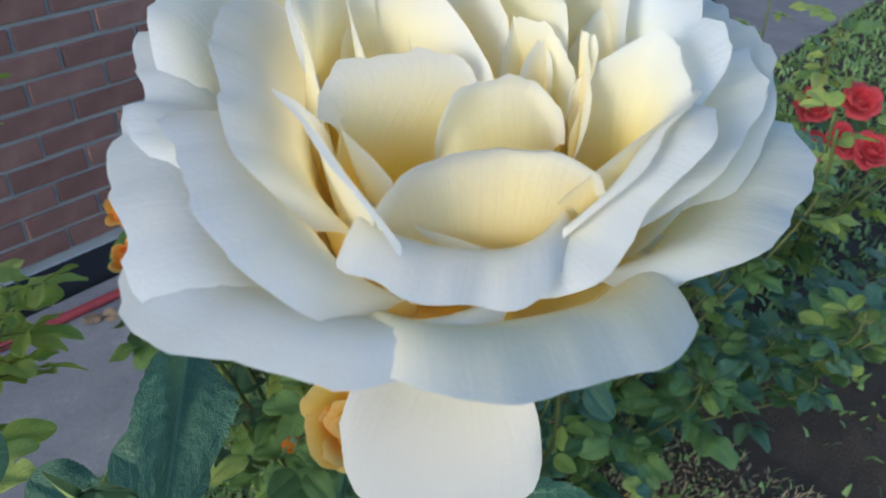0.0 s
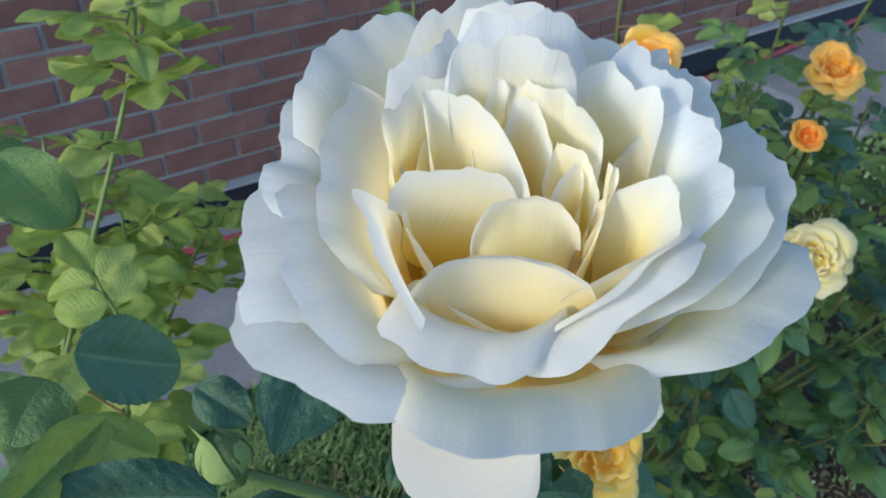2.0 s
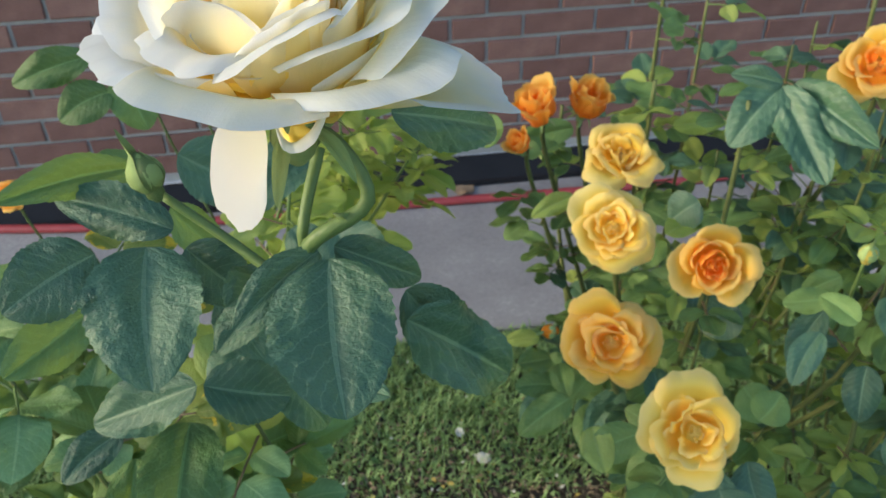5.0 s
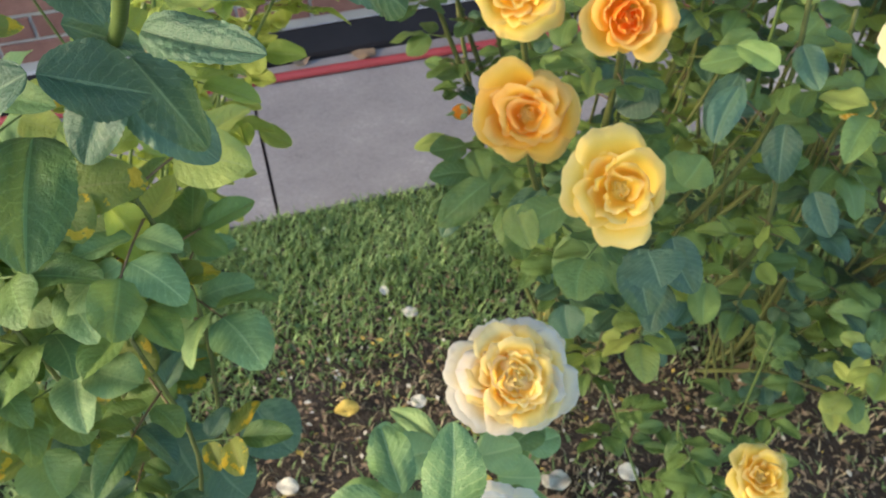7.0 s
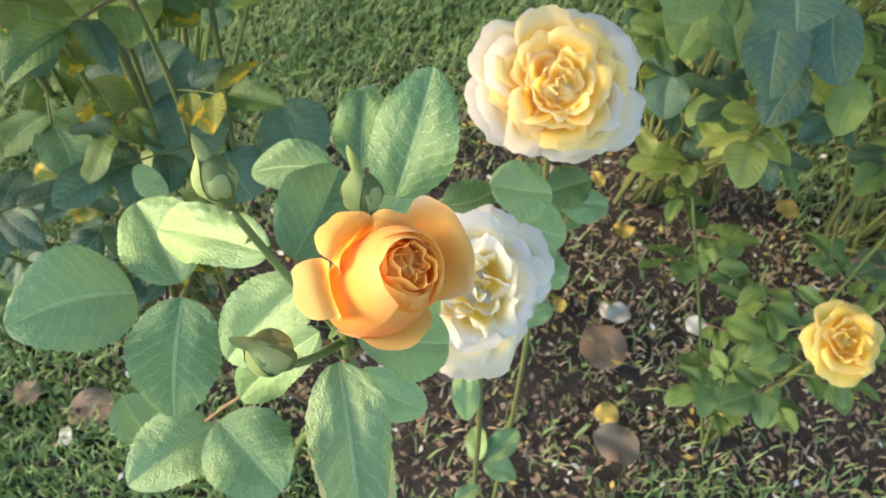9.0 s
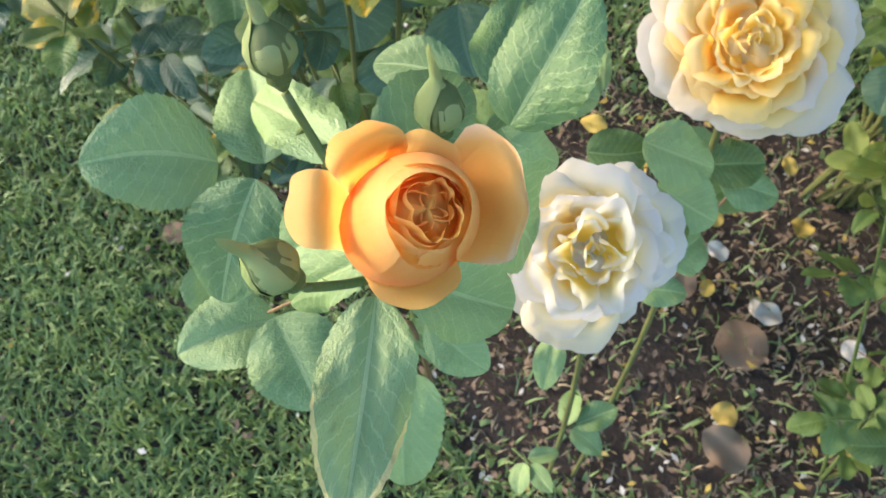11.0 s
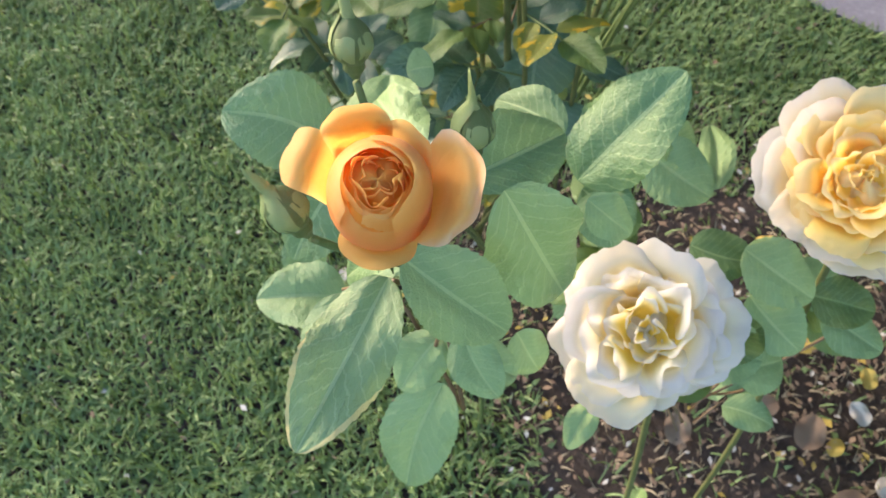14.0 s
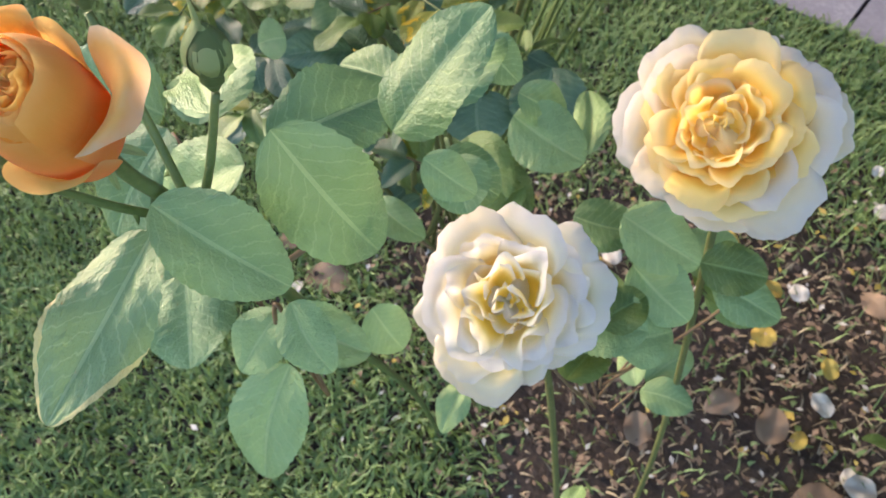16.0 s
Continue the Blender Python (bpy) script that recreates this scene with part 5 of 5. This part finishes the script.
rose(pale_bush, (0.3575, 0.804, 0.7262), (0.12, -0.55, 0.8), 0.040, [PETAL_IVORY, PETAL_WARM], SHAGGY, 42, "ivory white double bloom with browned outer petals", 1.4)
rose(pale_bush, (0.3972, 0.8904, 0.7758), (0.0, -0.6, 0.8), 0.042, [PETAL_CREAM, PETAL_BUTTER], FULL, 43, "cream double bloom with a butter yellow heart", 1.1)
NODE = (0.312, 0.712, 0.845)
cane(pale_bush, [(0.15, 0.95, -0.02), (0.22, 0.86, 0.35), (0.295, 0.755, 0.70), NODE, (0.313, 0.702, 0.874), (0.3160, 0.6980, 0.8890)], 0.0030, 0.0018, STEM_GREEN, 8, 1)
cane(pale_bush, [(0.39, 0.87, -0.02), (0.38, 0.84, 0.4), (0.366, 0.82, 0.66), (0.358, 0.806, 0.720)], 0.0026, 0.0017, CANE, 8, 2)
cane(pale_bush, [(0.42, 0.90, -0.02), (0.42, 0.91, 0.4), (0.404, 0.90, 0.7), (0.3975, 0.891, 0.770)], 0.0026, 0.0017, CANE, 8, 3)
for n, (loc, axis) in enumerate([((0.283, 0.7235, 0.905), (-0.25, 0.25, 0.9)), ((0.301, 0.682, 0.893), (-0.45, -0.15, 0.85)), ((0.319, 0.7285, 0.894), (-0.1, 0.2, 0.95))]):
    bud(pale_bush, loc, axis, 0.0148, seed=10 + n)
    cane(pale_bush, [NODE, Vector(NODE).lerp(Vector(loc), 0.5) + Vector((0, 0, -0.006)), Vector(loc) - Vector(axis) * 0.008], 0.0014, 0.0011, STEM_GREEN, 4, n, "flower_stem")
for n, p in enumerate([(0.248, 0.744, 0.812), (0.313, 0.70, 0.853), (0.34, 0.75, 0.835), (0.24, 0.73, 0.73), (0.30, 0.725, 0.745)]):
    stalk(pale_bush, [(0.312, 0.73, 0.80 if n < 3 else 0.70), Vector(p).lerp(Vector((0.312, 0.73, 0.8)), 0.5), p], mat=STEM_RED)
leaf(pale_bush, (0.2230, 0.7550, 0.7970), (0.1900, 0.7300, 0.8170), (0.28, -0.31, 0.91), 0.95, LEAF_PALE, 0)
leaf(pale_bush, (0.2480, 0.7430, 0.8150), (0.2460, 0.7040, 0.7940), (0.20, -0.29, 0.94), 0.78, LEAF_PALE, 1)
leaf(pale_bush, (0.2410, 0.7580, 0.8000), (0.2130, 0.8000, 0.8000), (0.22, -0.37, 0.90), 0.67, LEAF_PALE, 2)
leaf(pale_bush, (0.2840, 0.7430, 0.8450), (0.2280, 0.7690, 0.8320), (0.19, -0.38, 0.90), 0.36, LEAF_PALE, 3)
leaf(pale_bush, (0.2870, 0.7570, 0.8200), (0.3010, 0.8090, 0.8200), (0.10, -0.42, 0.90), 0.55, LEAF_PALE, 4)
leaf(pale_bush, (0.3070, 0.8170, 0.8000), (0.3050, 0.8650, 0.8000), (0.06, -0.47, 0.88), 0.51, LEAF_PALE, 5)
leaf(pale_bush, (0.2950, 0.8160, 0.8000), (0.2590, 0.8150, 0.8000), (0.12, -0.44, 0.89), 0.68, LEAF_PALE, 6)
leaf(pale_bush, (0.3240, 0.7790, 0.8300), (0.3360, 0.8050, 0.8690), (0.02, -0.47, 0.88), 0.70, LEAF_PALE, 7)
leaf(pale_bush, (0.2950, 0.7410, 0.8300), (0.2650, 0.7200, 0.8100), (0.14, -0.32, 0.94), 0.68, LEAF_PALE, 8)
leaf(pale_bush, (0.3010, 0.7220, 0.8300), (0.2630, 0.7070, 0.8000), (0.13, -0.28, 0.95), 0.38, LEAF_PALE, 9)
leaf(pale_bush, (0.2420, 0.7300, 0.7240), (0.2150, 0.7010, 0.7350), (0.20, -0.22, 0.96), 0.77, LEAF_PALE, 10)
leaf(pale_bush, (0.2510, 0.7220, 0.7500), (0.2790, 0.6960, 0.7400), (0.14, -0.22, 0.97), 0.87, LEAF_PALE, 11)
leaf(pale_bush, (0.3130, 0.7290, 0.7800), (0.3380, 0.7200, 0.7700), (0.03, -0.27, 0.96), 0.75, LEAF_PALE, 12)
leaf(pale_bush, (0.3560, 0.7710, 0.7000), (0.3570, 0.7480, 0.6900), (-0.03, -0.27, 0.96), 0.59, LEAF_PALE, 13)
leaf(pale_bush, (0.1970, 0.7450, 0.7200), (0.2080, 0.7310, 0.7000), (0.23, -0.24, 0.94), 0.85, LEAF_PALE, 14)
leaf(pale_bush, (0.3250, 0.7350, 0.8700), (0.3550, 0.7430, 0.8200), (0.15, -0.34, 0.93), 0.53, LEAF_PALE, 15)
leaf(pale_bush, (0.3170, 0.7010, 0.8680), (0.3490, 0.7130, 0.8450), (0.19, -0.26, 0.95), 0.56, LEAF_PALE, 16)
leaf(pale_bush, (0.3110, 0.7000, 0.8530), (0.3210, 0.6490, 0.8350), (0.24, -0.14, 0.96), 0.42, LEAF_EDGED, 17, "pale leaf with a scorched yellow margin")
leaf(pale_bush, (0.3090, 0.7210, 0.7400), (0.3160, 0.6830, 0.7000), (0.15, -0.15, 0.98), 0.61, LEAF_PALE, 18)
leaf(pale_bush, (0.3010, 0.7300, 0.7600), (0.3000, 0.7040, 0.7500), (0.20, -0.19, 0.96), 0.82, LEAF_PALE, 19)
leaf(pale_bush, (0.3030, 0.7290, 0.7600), (0.3320, 0.7440, 0.7400), (0.15, -0.23, 0.96), 0.61, LEAF_PALE, 20)
leaf(pale_bush, (0.3210, 0.7950, 0.8000), (0.3420, 0.8000, 0.7900), (0.13, -0.40, 0.91), 0.72, LEAF_PALE, 21)
leaf(pale_bush, (0.3820, 0.8650, 0.7000), (0.4170, 0.8610, 0.6900), (0.07, -0.38, 0.92), 0.78, LEAF_PALE, 22)
leaf(pale_bush, (0.3710, 0.8270, 0.7000), (0.4040, 0.8440, 0.6900), (0.09, -0.34, 0.94), 0.86, LEAF_PALE, 23)
leaf(pale_bush, (0.3440, 0.8790, 0.7400), (0.3190, 0.9190, 0.7400), (0.19, -0.45, 0.87), 0.40, LEAF_PALE, 24)
leaf(pale_bush, (0.3020, 0.8260, 0.7600), (0.3300, 0.8310, 0.7500), (0.24, -0.37, 0.90), 0.96, LEAF_PALE, 25)
leaf(pale_bush, (0.3080, 0.8710, 0.7500), (0.3450, 0.8750, 0.7400), (0.21, -0.42, 0.88), 0.85, LEAF_PALE, 26)
leaf(pale_bush, (0.3690, 0.8730, 0.7200), (0.4100, 0.8790, 0.7100), (0.09, -0.41, 0.91), 0.72, LEAF_PALE, 27)
leaf(pale_bush, (0.3070, 0.8760, 0.7600), (0.3280, 0.8870, 0.7500), (0.23, -0.44, 0.87), 0.74, LEAF_PALE, 28)
leaf(pale_bush, (0.3110, 0.8220, 0.7700), (0.3300, 0.8080, 0.7600), (0.25, -0.36, 0.90), 0.94, LEAF_PALE, 29)
leaf(pale_bush, (0.3440, 0.8730, 0.7000), (0.3750, 0.8860, 0.7000), (0.14, -0.40, 0.91), 0.87, LEAF_PALE, 30)
leaf(pale_bush, (0.3180, 0.7590, 0.7400), (0.3350, 0.7590, 0.7200), (0.23, -0.24, 0.94), 0.83, LEAF_PALE, 31)
leaf(pale_bush, (0.2140, 0.8270, 0.7800), (0.2060, 0.8170, 0.7800), (0.43, -0.34, 0.84), 1.49, LEAF_PALE, 32)
leaf(pale_bush, (0.2990, 0.8580, 0.8000), (0.3200, 0.8570, 0.7900), (0.27, -0.45, 0.85), 0.84, LEAF_PALE, 33)
for n in range(3):
    line = [(0.38, 0.86, 0.0), (0.35 + 0.02 * n, 0.80 + 0.03 * n, 0.35), (0.33 + 0.03 * n, 0.78 + 0.05 * n, 0.66)]
    clothe(pale_bush, line, 1, 0.034, [LEAF_PALE], 50 + n, t0=0.4, t1=0.8, pairs=(1,))

# lower leaves between the cream and the ivory bloom
for n in range(30):
    p = Vector((0.262 + 0.155 * ((n * 0.618) % 1), 0.820 + 0.095 * ((n * 0.371) % 1), 0.705 - 0.075 * ((n * 0.731) % 1)))
    a = n * 2.4
    far = 0.030 + 0.012 * ((n * 0.457) % 1)
    leaf(pale_bush, p, p + Vector((math.cos(a) * far, math.sin(a) * far, -0.006)), (0.18 + 0.2 * math.sin(3 * a), -0.35, 0.9), 0.66 + 0.16 * ((n * 0.29) % 1), LEAF_PALE if n % 3 == 0 else LEAF_GREEN, n)
    if n % 3 == 0:
        stalk(pale_bush, [p, p + Vector((0.01, 0.005, -0.02)), (0.385, 0.855, p.z - 0.09)], mat=STEM_RED)

# ---- small rose bush ----
small_bush = thing("rose_bush", "small rose bush with one yellow bloom and bright leaves", "rose bush", "rose bushes")
rose(small_bush, (0.669, 0.90, 0.494), (0.0, -0.45, 0.9), 0.034, [PETAL_YELLOW, PETAL_YELLOW], OPEN, 61)
line = [(0.72, 1.0, -0.02), (0.70, 0.96, 0.25), (0.67, 0.905, 0.485)]
cane(small_bush, line, 0.003, 0.0018)
clothe(small_bush, line, 6, 0.034, [LEAF_GREEN, LEAF_GREEN], 62, t0=0.45)
for n, (x, y, top) in enumerate([(0.62, 0.93, 0.36), (0.66, 1.02, 0.42), (0.74, 0.96, 0.46), (0.58, 1.06, 0.47), (0.78, 1.05, 0.5)]):
    line = [(0.72, 1.0, -0.02), (0.5 * x + 0.36, 0.5 * y + 0.5, top * 0.5), (x, y, top)]
    cane(small_bush, line, 0.0025, 0.0014, STEM_GREEN, 4, n)
    clothe(small_bush, line, 4, 0.034, [LEAF_GREEN, LEAF_LIME] if n == 0 else [LEAF_GREEN], 65 + n, t0=0.5)

# ---- lawn and litter ----
rg = np.random.default_rng(4)


def bare(x, y):
    """How bare the soil is, 0 to 1."""
    b = np.exp(-(((x - 0.64) / 0.40) ** 2 + ((y - 1.18) / 0.29) ** 2)) * 1.4 + np.exp(-(((x - 0.02) / 0.25) ** 2 + ((y - 1.2) / 0.2) ** 2)) * 0.9
    b = b + 0.75 * np.exp(-(((x - 0.36) / 0.45) ** 2 + ((y - 1.47) / 0.21) ** 2))
    b = b + 0.7 * np.exp(-(((x - 0.38) / 0.17) ** 2 + ((y - 0.98) / 0.13) ** 2))
    b = b + 1.1 * np.exp(-(((x - 1.55) / 0.55) ** 2 + ((y - 1.0) / 0.30) ** 2))
    b = b + 0.5 * np.exp(-(((x - 0.46) / 0.22) ** 2 + ((y - 1.14) / 0.22) ** 2))
    b = b + 0.35 * np.exp(-(((x - 1.2) / 0.8) ** 2 + ((y - 1.3) / 0.3) ** 2))
    return np.clip(b + 0.18 * np.sin(x * 9 + 2 * np.sin(y * 6)) * np.cos(y * 11 + x * 3) - 0.05, 0, 1)


def blades(name, x0, x1, y0, y1, count, length, width, keep, mat, flop=1.0):
    x, y = rg.uniform(x0, x1, count), rg.uniform(y0, y1, count)
    ok = rg.uniform(0, 1, count) < keep(x, y)
    x, y = x[ok], y[ok]
    n = len(x)
    a, h = rg.uniform(0, 6.283, n), length * rg.uniform(0.45, 1.2, n)
    lean = rg.uniform(0.25, 1.1, n) * flop
    w = width * rg.uniform(0.7, 1.3, n)
    dx, dy = np.cos(a), np.sin(a)
    px, py = -dy * w, dx * w
    rows = []
    for t, s in ((0.0, 1.0), (0.5, 0.85), (1.0, 0.08)):
        out, up = h * (np.sin(lean) * t ** 1.4 * 0.9), h * (np.cos(lean * t) * t) * 0.8
        cx, cy, cz = x + dx * out, y + dy * out, up - 0.004
        rows += [np.stack([cx - px * s, cy - py * s, cz], -1), np.stack([cx + px * s, cy + py * s, cz + 0.0004], -1)]
    verts = np.stack(rows, 1).reshape(-1, 3)
    base = np.arange(n)[:, None] * 6
    faces = np.concatenate([base + np.array([0, 1, 3, 2]), base + np.array([2, 3, 5, 4])])
    uvs = np.tile(np.array([[0.2, 0], [0.8, 0], [0.2, 0.5], [0.8, 0.5], [0.2, 1], [0.8, 1]]), (n, 1))
    return part(name, mesh_of(name, verts, faces, uvs), mat, None)


tagged(blades("lawn_undergrowth", -1.2, 1.5, 0.3, 1.985, 64000, 0.020, 0.0036, lambda x, y: 1.05 - 1.0 * bare(x, y), GRASS, 1.5), "low clover and moss between the lawn grass", "grass", kind="stuff")
tagged(blades("grass", -1.2, 1.5, 0.3, 1.985, 140000, 0.038, 0.0016, lambda x, y: 1.02 - 0.97 * bare(x, y), GRASS), "short green lawn grass", "grass", kind="stuff")
tagged(blades("grass", -3.5, 5.0, -1.0, 1.985, 55000, 0.04, 0.0062, lambda x, y: np.where((np.abs(x - 0.15) < 1.35) & (y > 0.3), 0, 1.0 - bare(x, y)), GRASS), "short green lawn grass", "grass", kind="stuff")
tagged(blades("dry_grass", -0.7, 1.5, 0.35, 1.985, 20000, 0.026, 0.0014, lambda x, y: 0.2 + 0.6 * bare(x, y), STRAW, 1.5), "dry straw-coloured grass stalks on the soil", "dry grass", kind="stuff")


def litter(name, count, size, mat, label, seed, keep):
    r = np.random.default_rng(seed)
    x, y = r.uniform(-0.5, 1.4, count), r.uniform(0.5, 1.95, count)
    ok = r.uniform(0, 1, count) < keep(x, y)
    verts, faces = [], []
    for cx, cy in zip(x[ok], y[ok]):
        a, s = r.uniform(0, 6.28), size * r.uniform(0.5, 1.4)
        up = r.uniform(0.2, 0.6) * s
        z = r.uniform(0.0, 0.012)
        c, d = math.cos(a) * s, math.sin(a) * s
        k = len(verts)
        verts += [(cx - c, cy - d, z), (cx - d * 0.5, cy + c * 0.5, z + up * r.random()), (cx + c * 0.9, cy + d * 0.9, z + up * 0.3), (cx + d * 0.5, cy - c * 0.5, z + up * r.random()), (cx, cy, z + 0.001)]
        faces += [(k, k + 1, k + 4), (k + 1, k + 2, k + 4), (k + 2, k + 3, k + 4), (k + 3, k, k + 4)]
    tagged(part(name, mesh_of(name, verts, faces), mat, None), label, "litter", kind="stuff")


litter("leaf_litter", 11000, 0.006, DRY_LEAF, "small crumbled brown leaf litter on the soil", 1, lambda x, y: 0.02 + 0.85 * bare(x, y))
litter("bark_chips", 3000, 0.006, SOIL, "dark bark and soil crumbs", 2, lambda x, y: 0.1 + 0.9 * bare(x, y))
litter("petal_litter", 1100, 0.006, PALE_BIT, "small pale fallen petals and chips", 3, lambda x, y: 0.08 + 0.8 * bare(x, y))
litter("yellow_litter", 600, 0.007, YELLOW_LEAF, "small yellow fallen leaflets", 4, lambda x, y: 0.08 + 0.8 * bare(x, y))

FALLEN = [leaf_mesh(90, 0.5, 0.1, 0.1, 0.01, 0.12), leaf_mesh(91, 0.42, 0.3, -0.15, 0.01, 0.14), leaf_mesh(92, 0.36, 0.15, 0.2, 0.02, 0.1)]


def fallen(x, y, size, turn, mat, label, group, kind=0):
    m = pose(x, y, 0.012, 8, -6, turn) @ Matrix.Translation((0, -size / 2, 0)) @ Matrix.Diagonal((size, size, size, 1))
    return tagged(part("fallen_leaf", FALLEN[kind], mat, None, m), label, "fallen leaf", group)


for n, (x, y, s, a) in enumerate([(0.588, 1.14, 0.075, 20), (0.590, 0.99, 0.07, 70), (-0.125, 1.031, 0.075, 110), (-0.22, 1.05, 0.04, 40), (0.495, 1.205, 0.05, 10), (0.53, 1.458, 0.05, 60), (1.02, 1.291, 0.06, 30), (1.141, 1.551, 0.05, 80), (0.43, 1.2, 0.05, 150), (0.73, 1.113, 0.05, 80), (0.36, 1.1, 0.045, 30)]):
    fallen(x, y, s, a, DRY_LEAF, "dry pinkish-brown leaf fallen on the soil", "brown fallen leaves", n % 3)
for n, (x, y, s, a) in enumerate([(0.428, 1.322, 0.036, 10), (0.402, 1.392, 0.04, 120), (0.313, 1.437, 0.045, 80), (0.584, 1.036, 0.035, 95), (0.641, 1.345, 0.04, 160), (1.117, 1.30, 0.05, 60), (1.061, 1.334, 0.035, 0), (0.61, 1.45, 0.03, 30), (0.75, 1.03, 0.03, 70), (0.917, 1.398, 0.04, 20), (0.52, 1.325, 0.03, 40), (0.53, 1.21, 0.03, 0)]):
    fallen(x, y, s, a, YELLOW_LEAF, "yellow leaflet fallen on the soil", "yellow fallen leaves", n % 3)
for n, (x, y, s, a) in enumerate([(0.477, 1.62, 0.03, 80), (0.44, 1.69, 0.022, 10), (0.189, 1.316, 0.04, 60), (0.437, 1.414, 0.03, 30), (0.615, 1.193, 0.045, 120), (0.60, 1.20, 0.03, 20), (0.731, 1.177, 0.035, 45), (0.533, 1.27, 0.035, 70), (-0.15, 0.99, 0.03, 10)]):
    fallen(x, y, s, a, PALE_BIT, "pale petal fallen on the ground", "fallen petals", n % 3)
for n, (x, y, s, a) in enumerate([(0.594, 2.59, 0.07, 75), (0.41, 2.62, 0.08, 20), (0.839, 2.45, 0.06, 60), (0.80, 2.47, 0.05, 110)]):
    fallen(x, y, s, a, DRY_LEAF, "dry pinkish-brown leaf fallen on the concrete path", "leaves on the path", n % 3)
# ---- bricks ----
def brick_mesh(seed):
    rng = random.Random(seed)
    me = box_mesh("brick", 0, 0.193, -0.0, 0.02, 0, 0.0575)
    bm = bmesh.new()
    bm.from_mesh(me)
    bmesh.ops.bevel(bm, geom=[e for e in bm.edges if all(v.co.y < 0.001 for v in e.verts)], offset=0.003, segments=1, affect="EDGES")
    for v in bm.verts:
        v.co += Vector([rng.uniform(-0.0012, 0.0012) for _ in range(3)])
    bm.to_mesh(me)
    bm.free()
    return me


BRICKS = [brick_mesh(i) for i in range(6)]
rngb = random.Random(8)
rest_v, rest_f = [], []
for row in range(42):
    z = 0.0835 + row * 0.0677
    for col in range(-32, 56):
        x = 0.888 + col * 0.203 + (0.0 if row % 2 == 1 else 0.1015) - 0.1015
        if -0.75 < x < 3.2 and row < 14:
            part("brick", BRICKS[rngb.randrange(6)], BRICK, wall, Matrix.Translation((x, WALL_Y - rngb.uniform(0.0, 0.0015), z)))
        else:
            s = len(rest_v)
            y = WALL_Y - rngb.uniform(0, 0.0015)
            rest_v += [(x + a, y + b, z + c) for a in (0, 0.193) for b in (0, 0.02) for c in (0, 0.0575)]
            rest_f += [tuple(s + i for i in f) for f in ((0, 1, 3, 2), (4, 6, 7, 5), (0, 4, 5, 1), (2, 3, 7, 6), (0, 2, 6, 4), (1, 5, 7, 3))]
tagged(part("brick_field", mesh_of("brick_field", rest_v, rest_f, smooth=False), BRICK, wall), kind="stuff")
